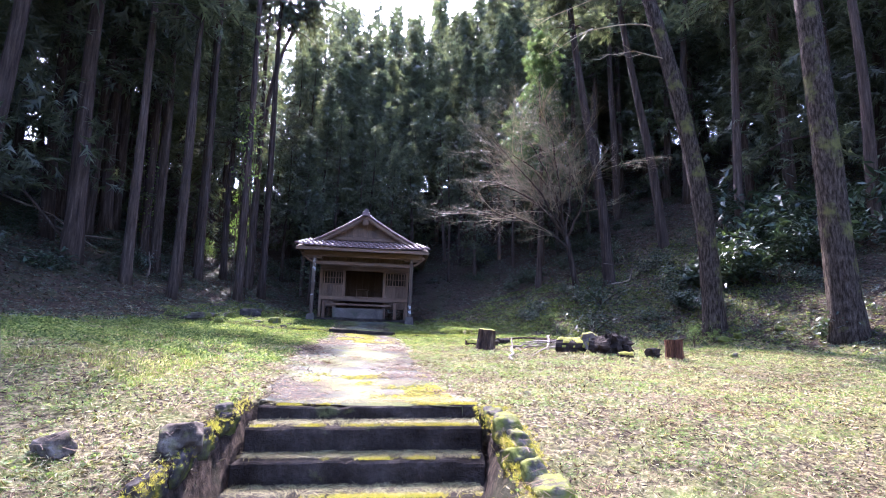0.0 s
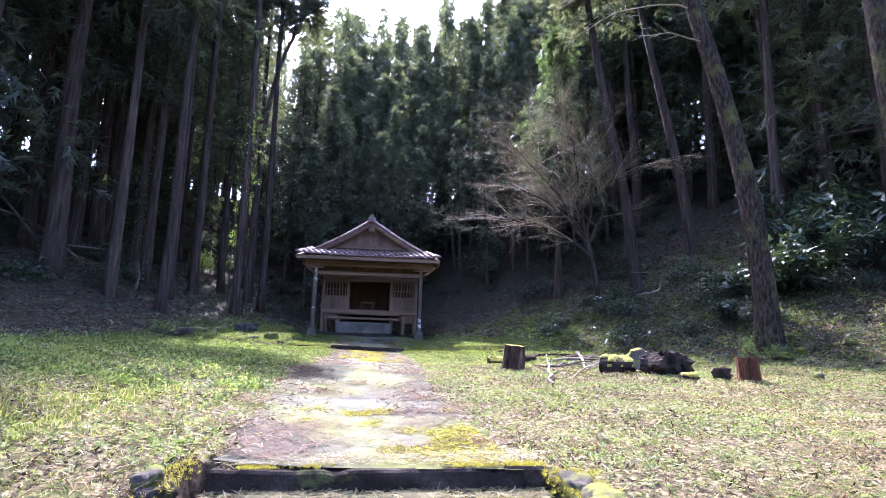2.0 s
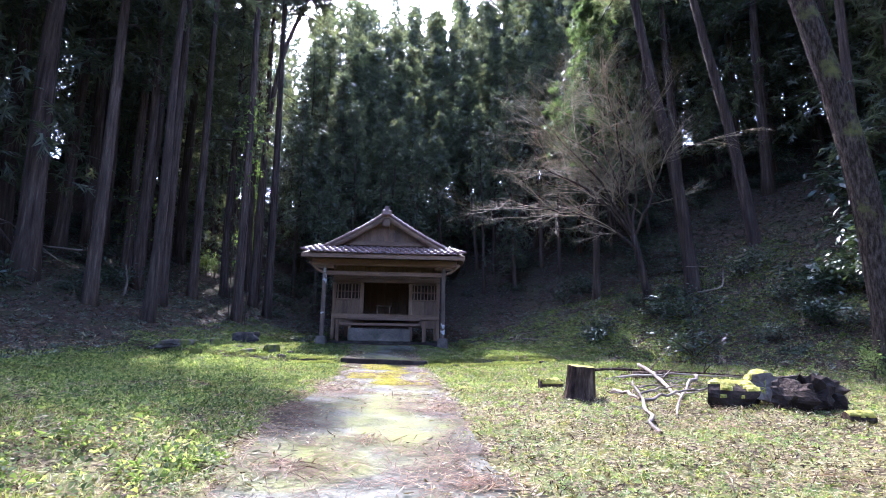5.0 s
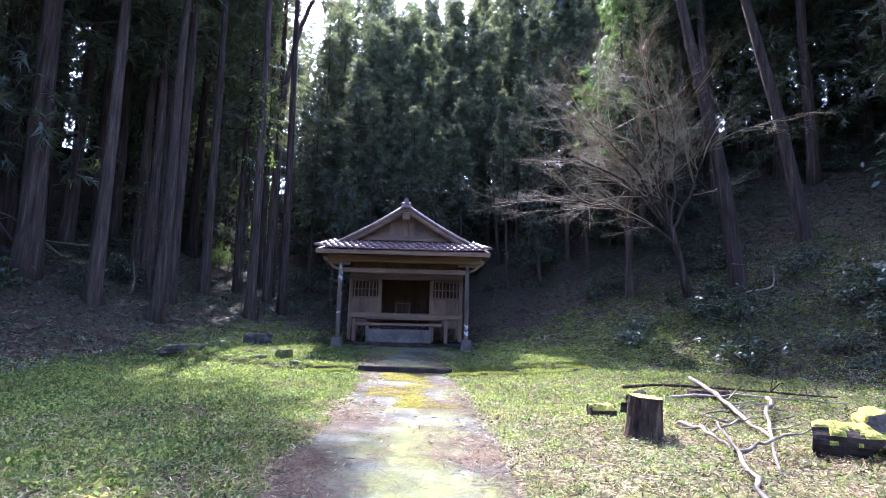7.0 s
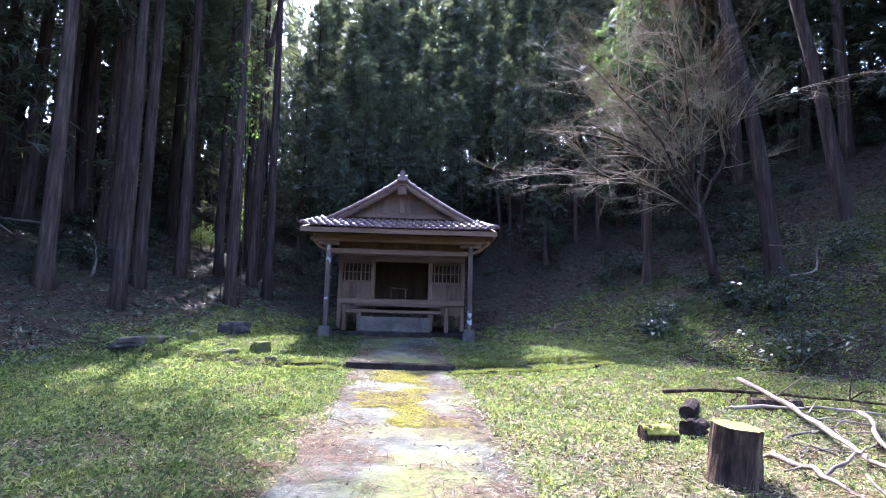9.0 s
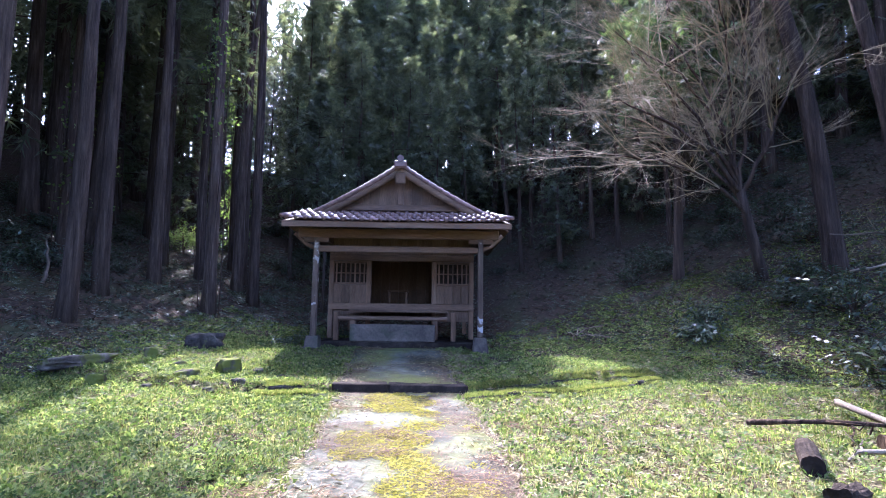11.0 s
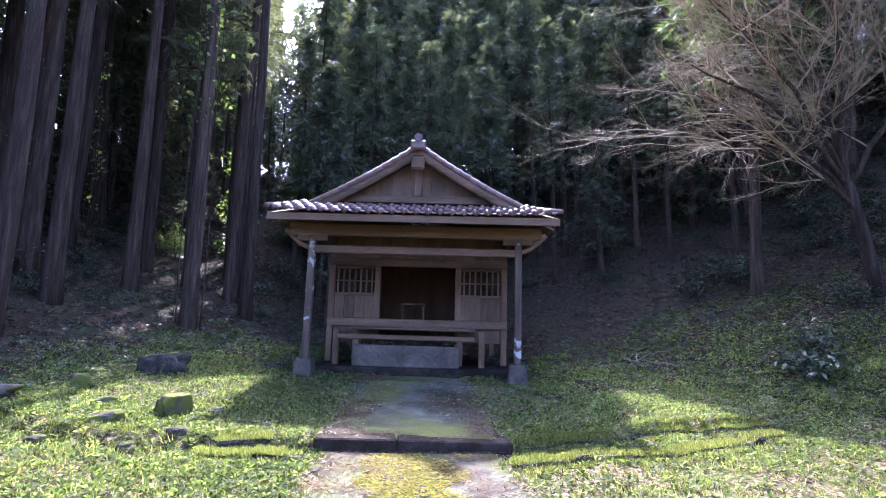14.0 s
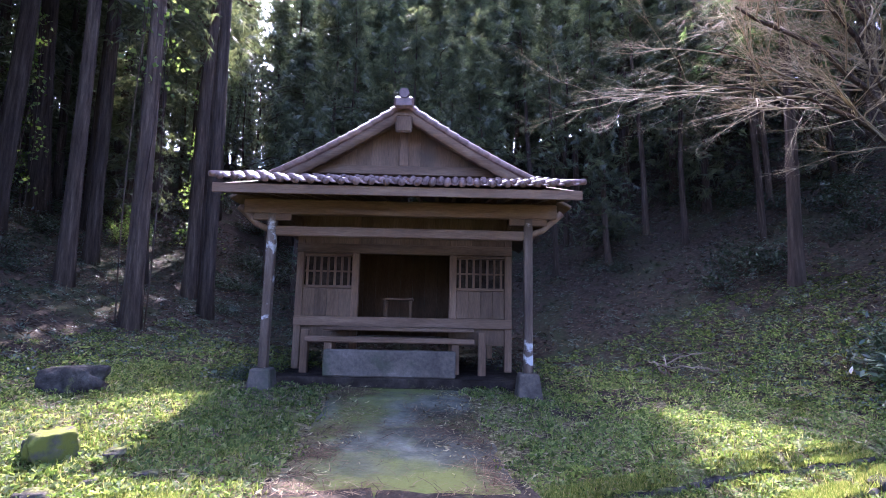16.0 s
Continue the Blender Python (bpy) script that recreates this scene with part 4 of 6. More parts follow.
def bare_tree(base, seed=4):
    """A leafless spreading tree: layered fans of fine twigs that reach out over the clearing."""
    rg = np.random.default_rng(seed)
    T = empty("bare_maple", pose(*base), "leafless spreading tree with fans of fine twigs coloured pale as if sunlit", "tree")
    wood, twigs = Heap(), Heap()

    def grow(p, d, L, r, depth):
        n = 6 if depth < 3 else 4
        pts = [np.array(p)]
        dd = np.array(d, float)
        for i in range(n - 1):
            dd = dd + rg.normal(0, 0.09, 3) + np.array([0, 0, -0.025 if depth < 2 else 0.02])
            dd /= np.linalg.norm(dd)
            pts.append(pts[-1] + dd * L / (n - 1))
        (wood if depth < 2 else twigs).add(*tube(pts, np.linspace(r, r * 0.45, n), 6 if depth < 2 else 4 if depth < 3 else 3, False))
        if depth >= 4:
            return
        kids = (6, 6, 5, 5)[depth]
        for k in range(kids):
            f = rg.uniform(0.3, 1.0)
            i = min(n - 2, int(f * (n - 1)))
            q = pts[i] + (pts[i + 1] - pts[i]) * rg.uniform(0, 1)
            side = rg.normal(0, 1, 3) * np.array([1, 1, 0.2])
            e = dd * 1.25 + side * 0.6
            e /= np.linalg.norm(e)
            grow(q, e, L * rg.uniform(0.42, 0.68), r * 0.45, depth + 1)

    trunk_pts = [(0.1, 0, -0.3), (-0.05, 0, 0.6), (-0.2, -0.05, 1.4), (-0.35, -0.05, 2.3)]
    V, F = tube(trunk_pts, [0.15, 0.125, 0.11, 0.1], 10, True, 0.03, rg)
    link("trunk", fast_mesh("trunk", V, F, True), BARK, T)
    stems = (([(-0.35, -0.05, 2.25), (-1.2, -0.4, 3.2), (-2.4, -0.8, 3.9), (-3.5, -1.0, 4.4)], 0.065), ([(-0.35, -0.05, 2.25), (-0.6, -0.2, 3.6), (-1.2, -0.3, 5.0), (-1.9, -0.3, 6.3)], 0.07),
             ([(-0.35, -0.05, 2.2), (0.1, -0.5, 3.2), (0.4, -0.9, 4.3), (0.7, -1.3, 5.2)], 0.055), ([(-0.25, -0.05, 1.7), (-1.3, -0.6, 2.45), (-2.6, -1.1, 2.8), (-3.8, -1.4, 2.9)], 0.05),
             ([(-0.3, 0.0, 2.0), (-0.9, 0.5, 3.3), (-1.9, 1.0, 4.3), (-2.8, 1.3, 5.0)], 0.05),
             ([(-0.35, -0.05, 2.25), (-0.9, -0.4, 3.9), (-1.9, -0.8, 5.0), (-3.0, -1.0, 5.7)], 0.05), ([(-0.35, -0.05, 2.25), (-0.2, -0.3, 4.0), (-0.3, -0.6, 5.4), (-0.6, -0.8, 6.5)], 0.055),
             ([(-0.35, -0.05, 2.25), (-1.5, -0.7, 3.9), (-2.7, -1.1, 5.1), (-3.5, -1.3, 5.9)], 0.05), ([(-0.35, -0.05, 2.25), (-0.8, -0.9, 4.3), (-1.2, -1.6, 5.7), (-1.6, -2.2, 6.6)], 0.05))
    for knots, r in stems:
        k = np.array(knots)
        q = np.linspace(0, 1, 10)
        P = np.stack([np.interp(q, np.linspace(0, 1, 4), k[:, c]) for c in range(3)], -1) + rg.normal(0, 0.03, (10, 3))
        P[0] = k[0]
        wood.V, wood.F, wood.n = [], [], 0
        wood.add(*tube(P, np.linspace(r, r * 0.25, 10), 8, False))
        # dark bark puts shade into the main limbs; outer limbs get the sunlit tan
        link("main_limb", wood.mesh("main_limb", True), BARK, T)
        for b in range(9):
            i = rg.integers(2, 9)
            tan = P[i + 1] - P[i]
            tan /= np.linalg.norm(tan)
            d = tan * 0.7 + rg.normal(0, 1, 3) * np.array([0.7, 0.7, 0.16]) + np.array([-0.25, -0.1, 0.1])
            wood.V, wood.F, wood.n = [], [], 0
            grow(P[i], d / np.linalg.norm(d), rg.uniform(1.2, 2.2), 0.014, 1)
            link("limb", wood.mesh("limb", True), TWIG, T)
    tagged(link("twig_fan", twigs.mesh("twig_fan"), TWIG, T, "dense bare twigs coloured pale as if sunlit"), kind="stuff")
    return T


# cedars added on the left, their high crowns set to shade the lawn
for x, y, H, sd in ((-8.9, 25.2, 23, 52), (-9.0, 22.6, 25, 53), (-10.3, 27.3, 22, 54), (-10.6, 20.4, 20, 56), (-11.2, 23.4, 21, 57), (-10.9, 17.6, 20, 58), (-12.4, 25.6, 21, 59), (-13.0, 22.0, 20, 60), (-12.2, 30.4, 22, 61)):
    leaning_tree("cedar_tree", (x, y, on(x, y) - 0.2), [(0, 0, -0.3), (0.05, 0, H * 0.3), (-0.05, 0.1, H * 0.6), (0.1, 0.05, H * 0.8), (0.1, 0.1, H)], 0.18, 0.05,
                 "tall cedar with a bare trunk and a high crown added for shade", BARK, sd, (), 0.62 if sd == 52 else 0.78)


# added tree, bent so that its crown throws a tongue of shade across the path
leaning_tree("cedar_tree", (-10.0, 26.3, on(-10.0, 26.3) - 0.2), [(0, 0, -0.3), (0.05, 0, 4.5), (0.2, 0, 9), (0.7, 0, 12.5), (2.1, 0, 15.8), (3.5, 0.1, 18.2)], 0.19, 0.06,
             "tall cedar added and bent over the clearing to shade the path", BARK, 71, (), 0.74)


def ivy(x, y, z0, z1, w, n, seed):
    """Climbing leaves round a trunk, thin, and coloured bright as if the sun shone through."""
    rg = np.random.default_rng(seed)
    T = empty("climbing_ivy", pose(x, y, on(x, y)), "climbing ivy-like small leaves, coloured bright as though sunlit from behind", "plant")
    h = rg.uniform(0, 1, n)
    a = rg.uniform(0, 2 * math.pi, n)
    rr = w * (0.35 + 0.65 * rg.uniform(0, 1, n)) * (1.15 - 0.6 * h) * (0.75 + 0.4 * np.sin(h * 21 + seed))
    P = np.stack([np.cos(a) * rr, np.sin(a) * rr, z0 + (z1 - z0) * h + rg.normal(0, 0.1, n)], -1)
    V, F = strew(np.array([(0, 0, 0), (0.4, 0.45, 0.05), (0, 1.0, -0.1), (-0.4, 0.45, 0.05)]), QUAD_F, mats_of(rg, P, rg.uniform(0.07, 0.15, n), 0.9))
    link("foliage", fast_mesh("foliage", V, F), LITLEAF, T)
    for q in range(4):
        b = 1.6 * q
        s_ = np.linspace(0, 1, 12)
        pts = np.stack([0.3 * np.cos(b + 2 * s_), 0.3 * np.sin(b + 2 * s_), -0.1 + z1 * s_], -1)
        V, F = tube(pts, np.linspace(0.02, 0.006, 12), 4, True)
        link("vine_stem", fast_mesh("vine_stem", V, F), BARK, T)
    return T


ivy(-12.2, 30.4, 0.2, 6.4, 0.75, 1500, 1)
ivy(-12.2, 30.4, 6.2, 10.0, 0.35, 160, 4)
# this leaf cluster stands in for sunlit cedar twigs on the trunk
ivy(-9.0, 22.6, 5.0, 9.0, 0.75, 300, 3)
ivy(-15.2, 26.0, 0.8, 6.6, 0.7, 420, 2)
ivy(-13.0, 22.0, 1.2, 5.0, 0.6, 220, 5)
YOUNG = leafy("young_cedar_spray", [(0.0, (0.045, 0.07, 0.028)), (0.6, (0.075, 0.11, 0.045)), (1.0, (0.12, 0.15, 0.065))], 0.5, 0.55)
young = conifer(31, 12.5, 0.14, 0.42, 2.3, 70, 40, 0.32, fine=True)
young["label"] = "younger cedar with pale sunlit drooping sprays"
young.matrix_basis = pose(4.3, 23.4, on(4.3, 23.4) - 0.1)
[c for c in young.children if c.name.startswith("crown")][0].data.materials[0] = YOUNG
placed.append((4.3, 23.4))
bare_tree((5.45, 21.4, on(5.45, 21.4) - 0.1))


# ---- undergrowth ----
LEAF_V = np.array([(0, 0, 0), (0.17, 0.4, 0.04), (0, 1.0, -0.08), (-0.17, 0.4, 0.04)])


def shrub(name, seed, H, W, leaves, size, mat, label):
    rg = np.random.default_rng(seed)
    T = empty(name, pose(0, 0, 0), label, "shrub")
    st, P = Heap(), []
    n = 9
    for k in range(n):
        a, rr = rg.uniform(0, 6.28), rg.uniform(0.1, 1) ** 0.6 * W
        tip = np.array([math.cos(a) * rr, math.sin(a) * rr, H * rg.uniform(0.35, 1.0) * (1 - 0.3 * rr / W)])
        s = np.linspace(0, 1, 5)
        pts = np.stack([tip[0] * s ** 1.3, tip[1] * s ** 1.3, tip[2] * s ** 0.8 - 0.05], -1)
        st.add(*tube(pts, np.linspace(0.016, 0.004, 5), 4, False))
        m = leaves // n
        c = np.clip(rg.normal(0.8, 0.25, m), 0.15, 1.1)
        cl = np.stack([np.interp(c, s, pts[:, i]) for i in range(3)], -1)
        P.append(cl + rg.normal(0, 0.11 * W + 0.05, (m, 3)) * np.array([1, 1, 0.7]))
    P = np.vstack(P)
    P[:, 2] = np.clip(P[:, 2], 0.03, None)
    V, F = strew(LEAF_V, QUAD_F, mats_of(rg, P, rg.uniform(0.7, 1.25, len(P)) * size, 0.55))
    link("foliage", fast_mesh("foliage", V, F), mat, T)
    tagged(link("stemwork", st.mesh("stemwork"), BARK, T), kind="stuff")
    return T


def put(proto, x, y, s=1.0, dz=0.0, turn=None, group=""):
    t = copy_thing(proto, pose(0, 0, 0))
    t.matrix_basis = pose(x, y, on(x, y) + dz, 0, 0, rng.uniform(0, 360) if turn is None else turn) @ Matrix.Diagonal((s, s, s, 1))
    if group:
        t["group"] = group
    return t


big = shrub("evergreen_shrub", 21, 1.9, 1.3, 900, 0.25, LEAF, "broad-leaved evergreen shrub with glossy dark leaves")
low = shrub("undergrowth_shrub", 22, 0.8, 0.8, 520, 0.11, LEAF, "low dark undergrowth shrub on the forest bank")
fern = shrub("undergrowth_shrub", 23, 0.5, 0.6, 420, 0.14, LEAF, "low leafy undergrowth on the shaded ground")
pale = shrub("sunlit_shrub", 24, 1.6, 0.7, 520, 0.12, LITLEAF, "slender shrub with thin leaves coloured bright as if catching the sun")
for q, (x, y) in ((big, (9.6, 15.6)), (low, (7.7, 14.9)), (fern, (3.4, 20.0)), (pale, (-13.2, 28.2))):
    q.matrix_basis = pose(x, y, on(x, y) - 0.03)
for x, y, s in ((8.6, 16.2, 0.9), (10.9, 15.0, 1.0), (9.9, 16.6, 1.25), (12.2, 14.2, 1.1), (8.0, 17.0, 0.8), (10.4, 17.6, 1.4), (12.4, 16.4, 1.5), (13.6, 13.4, 1.0), (11.8, 18.8, 1.6), (7.4, 15.6, 0.5)):
    put(big, x, y, s, -0.03)
for x, y, s in ((-13.6, 28.0, 0.7), (-12.9, 28.5, 0.8)):
    put(pale, x, y, s, -0.03)
# the bright leaf colour stands in for sun reaching these plants
put(pale, -5.15, 20.75, 0.34)
put(pale, 6.3, 13.15, 0.45)
put(pale, 6.7, 13.0, 0.3)
put(fern, -5.75, 20.35, 0.6)
put(fern, -5.4, 20.9, 0.5)
count = 0
while count < 260:
    x, y = rng.uniform(-22, 22), rng.uniform(8, 40)
    right = (x - 5.2) * 0.85 + (y - 15.4) * 0.53
    leftb = -9.0 - x + 0.12 * (y - 16)
    if (right > 0.35 or leftb > 0.3 or (y > 25.5 and (abs(x + 3) > 3 or y > 27))):
        put(low if rng.random() < 0.85 else fern, x, y, rng.uniform(0.5, 1.4), -0.03)
        count += 1

# ---- stumps, logs and fallen branches ----
def uneven(bm, amount, freq, seed, fibre=0.0):
    off = Vector((seed * 3.7, seed * 1.3, seed * 7.1))
    for v in bm.verts:
        d = noise.noise(v.co * freq + off) + 0.5 * noise.noise(v.co * freq * 2.3 + off)
        q = Vector((v.co.x, v.co.y, 0))
        if q.length > 1e-4:
            a = math.atan2(q.y, q.x)
            d += fibre * noise.noise(Vector((math.cos(a) * 5, math.sin(a) * 5, v.co.z * 0.6)) + off)
            q.normalize()
            v.co += q * amount * d
        v.co.z += amount * 0.6 * noise.noise(v.co * freq * 1.7 - off)


def column(r, h, flare, seed, segs=36, rings=14):
    """An upright round of wood, flared at the foot, with an uneven sawn or broken top."""
    bm = bmesh.new()
    loops = []
    for i in range(rings + 1):
        f = i / rings
        rr = r * (1 + flare * math.exp(-f * 5))
        loops.append([bm.verts.new((rr * math.cos(2 * math.pi * k / segs), rr * math.sin(2 * math.pi * k / segs), f * h)) for k in range(segs)])
    for a, b in zip(loops, loops[1:]):
        for k in range(segs):
            bm.faces.new((a[k], a[(k + 1) % segs], b[(k + 1) % segs], b[k]))
    for i, loop in ((0, loops[0]), (1, loops[-1])):
        inner = [bm.verts.new((v.co.x * 0.5, v.co.y * 0.5, v.co.z)) for v in loop]
        c = bm.verts.new((0, 0, loop[0].co.z))
        for k in range(segs):
            bm.faces.new((loop[k], loop[(k + 1) % segs], inner[(k + 1) % segs], inner[k]))
            bm.faces.new((inner[k], inner[(k + 1) % segs], c))
    bmesh.ops.recalc_face_normals(bm, faces=bm.faces[:])
    uneven(bm, 0.1 * r, 4.0 / max(r, 0.05) * 0.15, seed, 1.1)
    return bm


def moss_over(src, keep, lift, parent):
    """Ragged moss grown on those faces of a body that keep() picks."""
    bm = bmesh.new()
    bm.from_mesh(src.data)
    bm.normal_update()
    bmesh.ops.delete(bm, geom=[f for f in bm.faces if not keep(f)], context="FACES")
    bmesh.ops.subdivide_edges(bm, edges=bm.edges[:], cuts=1, use_grid_fill=True)
    bm.normal_update()
    for v in bm.verts:
        edge = any(e.is_boundary for e in v.link_edges)
        v.co += v.normal * (0.001 if edge else lift * (0.7 + 0.9 * noise.noise(v.co * 30)))
    ob = part("moss", bm, MOSS, parent, "yellow-green moss")
    return ob


def stump(x, y, r, h, tilt, label, mossy=True, seed=1, mat=None):
    T = empty("tree_stump", pose(x, y, on(x, y) - 0.06, tilt[0], tilt[1], 20 * seed), label, "stump")
    body = part("stump_body", column(r, h + 0.06, 0.28, seed), mat or ROT, T)
    if mossy:
        moss_over(body, lambda f: f.normal.z > 0.6 and f.calc_center_median().z > h * 0.5 and noise.noise(f.calc_center_median() * 6) > -0.35, 0.014, T)
    return T


stump(0.88, 10.88, 0.185, 0.4, (2, 5), "mossy sawn tree stump standing in the litter", True, 1)
stump(4.06, 9.24, 0.145, 0.33, (-3, 2), "low rotten stump with an orange-brown top", False, 2, RED_ROT)


def log(x, y, L, r, turn, label, mossy=True, seed=1, lift=0.0, mat=None, pitch=0, broken=0.0):
    T = empty("log", pose(x, y, on(x, y) + r * 0.8 + lift, pitch, 0, turn), label, "log")
    bm = column(r, L, 0.06, seed, 28, 12)
    if broken:
        for v in bm.verts:
            d = Vector((v.co.x / r, v.co.y / r, 1.6 * (v.co.z / L - 0.5)))
            v.co *= 1 + broken * (noise.noise(d * 1.3 + Vector((seed * 3.1, 0, 0))) + 0.5 * noise.noise(d * 3.1 + Vector((0, seed * 2.3, 0))))
            v.co.z += broken * 0.6 * r * noise.noise(Vector((v.co.x, v.co.y, seed)) * 9)
    lie = pose(-L / 2, 0, 0, 0, 90, 0)
    bmesh.ops.transform(bm, matrix=lie, verts=bm.verts[:])
    body = part("log_body", bm, mat or ROT, T)
    if mossy:
        moss_over(body, lambda f: f.normal.z > 0.25 and noise.noise(f.calc_center_median() * 5 + Vector((seed, 0, 0))) > -0.55, 0.018, T)
    return T


log(2.46, 10.15, 0.46, 0.165, -28, "dark short log capped with yellow moss", True, 1, 0.0, CHAR, 0, 0.2)
log(2.88, 10.3, 0.4, 0.15, 72, "split chunk of log with a pale face", True, 2, 0.1, DEADWOOD, -42, 0.3)
log(3.27, 9.95, 0.42, 0.19, 35, "blackened wet lump of log", False, 3, 0.0, CHAR, 0, 0.5)
log(2.95, 9.84, 0.34, 0.16, -40, "blackened broken log in the pile", False, 4, 0.0, CHAR, 0, 0.5)
log(3.1, 10.3, 0.3, 0.1, 15, "dark broken log resting in the pile", False, 14, 0.12, CHAR, -20, 0.5)
log(3.42, 9.85, 0.16, 0.09, 50, "blackened stub of wood", False, 5, 0.0, CHAR, 0, 0.5)
log(3.72, 9.3, 0.22, 0.09, 30, "dark broken chunk of wood", False, 6, 0.0, CHAR, 0, 0.5)
log(0.68, 11.98, 0.34, 0.095, 5, "short rotten grey log beside the stump", True, 7)
log(1.16, 12.32, 0.24, 0.1, 40, "blackened lump of wood beside the stump", False, 11, 0, CHAR, 0, 0.4)
log(1.5, 13.3, 0.75, 0.085, 64, "dark rotten log under a branch", False, 8, 0, CHAR)
log(2.75, 13.75, 0.6, 0.09, -5, "dark rotten log among the branches", False, 9)
log(3.2, 9.25, 0.25, 0.06, 0, "short split piece of mossy wood", True, 10)


def branch(pts, r, label, twigs=0, seed=1, mat=None):
    """A fallen branch, lying at the given places (x, y, height above ground)."""
    rg = np.random.default_rng(seed)
    k = np.array([(x, y, on(x, y) + dz) for x, y, dz in pts])
    s = np.linspace(0, 1, 12)
    bend = 0.012
    P = np.stack([np.interp(s, np.linspace(0, 1, len(k)), k[:, i]) for i in range(3)], -1) + rg.normal(0, bend, (12, 3))
    ob = empty("fallen_branch", pose(*P[0]), label, "branch")
    P0 = P - P[0]
    V, F = tube(P0, np.linspace(r, r * 0.4, 12) * rg.uniform(0.85, 1.15, 12), 9, True, 0.1, rg)
    link("branch_stem", fast_mesh("branch_stem", V, F, True), mat or DEADWOOD, ob)
    for q in range(twigs):
        i = rg.integers(3, 11)
        d = rg.normal(0, 1, 3) * np.array([1, 1, 0.4]) + np.array([0, 0, 0.3])
        d = d / np.linalg.norm(d) * rg.uniform(0.25, 0.7)
        V, F = tube([P0[i], P0[i] + d * 0.5 + rg.normal(0, 0.03, 3), P0[i] + d], [r * 0.35, r * 0.25, r * 0.1], 6, True)
        link("side_twig", fast_mesh("side_twig", V, F, True), mat or DEADWOOD, ob)
    return ob


branch([(1.66, 14.68, 0.06), (2.1, 14.35, 0.13), (2.6, 14.3, 0.15), (3.1, 14.28, 0.15), (3.75, 14.0, 0.12), (4.6, 13.6, 0.05)], 0.032, "long dark fallen branch lying across the litter", 6, 1, ROT)
branch([(3.1, 15.4, 0.16), (2.7, 13.4, 0.16), (2.4, 12.0, 0.1), (2.15, 10.8, 0.04)], 0.04, "thick pale split branch with bark peeling", 3, 2)
branch([(1.15, 8.9, 0.02), (1.24, 9.5, 0.16), (1.32, 10.1, 0.3)], 0.022, "bleached forked stick standing out of the litter", 2, 3)
branch([(1.25, 9.6, 0.16), (1.75, 9.95, 0.22), (2.3, 10.3, 0.25)], 0.018, "curved bleached stick lying in dry litter", 1, 4)
branch([(3.25, 12.95, 0.16), (3.12, 12.6, 0.14), (2.75, 12.0, 0.16), (2.5, 11.5, 0.12), (2.15, 10.8, 0.1), (1.62, 9.64, 0.02)], 0.03, "crooked bleached branch in the litter", 3, 5)
branch([(1.46, 11.55, 0.05), (1.5, 11.1, 0.08), (1.54, 10.7, 0.06), (1.52, 10.3, 0.02)], 0.028, "thin pale fallen branch near the stump", 1, 6)
branch([(1.55, 10.95, 0.02), (1.8, 11.1, 0.1), (2.1, 11.35, 0.14), (2.6, 11.8, 0.12)], 0.018, "thin arched stick in the litter", 2, 7)
branch([(2.1, 13.6, 0.05), (3.0, 13.1, 0.16), (4.1, 12.6, 0.08)], 0.022, "thin dry branch with side twigs", 4, 8)
sticks = random.Random(19)
for q in range(9):                      # a heap of dead twigs on the bank beside the hall
    x, y, a, L = 1.25 + sticks.uniform(-0.35, 0.35), 21.9 + sticks.uniform(-0.3, 0.3), sticks.uniform(0, 6.3), sticks.uniform(0.25, 0.6)
    branch([(x - L * math.cos(a), y - L * math.sin(a), 0.02), (x, y, sticks.uniform(0.1, 0.3)), (x + L * math.cos(a), y + L * math.sin(a), sticks.uniform(0.02, 0.3))],
           sticks.uniform(0.01, 0.022), "dead stick in a heap on the shaded bank", 1, 60 + q, ROT if q % 2 else None)
for q in range(16):                     # thin sticks tangled round the branches
    x, y, a, L = sticks.uniform(1.6, 3.9), sticks.uniform(10.6, 14.6), sticks.uniform(0, 6.3), sticks.uniform(0.25, 0.7)
    branch([(x - L * math.cos(a), y - L * math.sin(a), 0.02), (x, y, sticks.uniform(0.04, 0.12)), (x + L * math.cos(a + 0.3), y + L * math.sin(a + 0.3), sticks.uniform(0.02, 0.14))],
           sticks.uniform(0.007, 0.014), "thin dry stick tangled in the litter", sticks.randrange(3), 30 + q, ROT if q % 3 == 0 else None)
branch([(6.4, 19.8, 0.2), (7.0, 19.5, 0.12), (7.3, 19.9, 0.6), (6.2, 20.0, 1.0)], 0.03, "curved pale branch fallen on the bank", 2, 9)
branch([(-11.25, 19.5, 0.0), (-11.2, 19.55, 0.45), (-11.3, 19.55, 0.95)], 0.05, "pale broken stick standing in the undergrowth", 0, 10)
branch([(-15.5, 17.0, 2.2), (-14.2, 17.3, 1.4), (-12.4, 17.6, 0.1)], 0.07, "leaning grey fallen pole", 2, 11, BARK)
branch([(-15.5, 19.5, 0.3), (-13.8, 19.2, 0.5), (-12.6, 19.8, 0.9)], 0.05, "dead branch propped on the forest bank", 3, 12)
branch([(-16, 18.2, 0.9), (-14.4, 18.3, 1.0), (-13, 18.9, 0.4)], 0.04, "dead branch among the undergrowth", 3, 13)

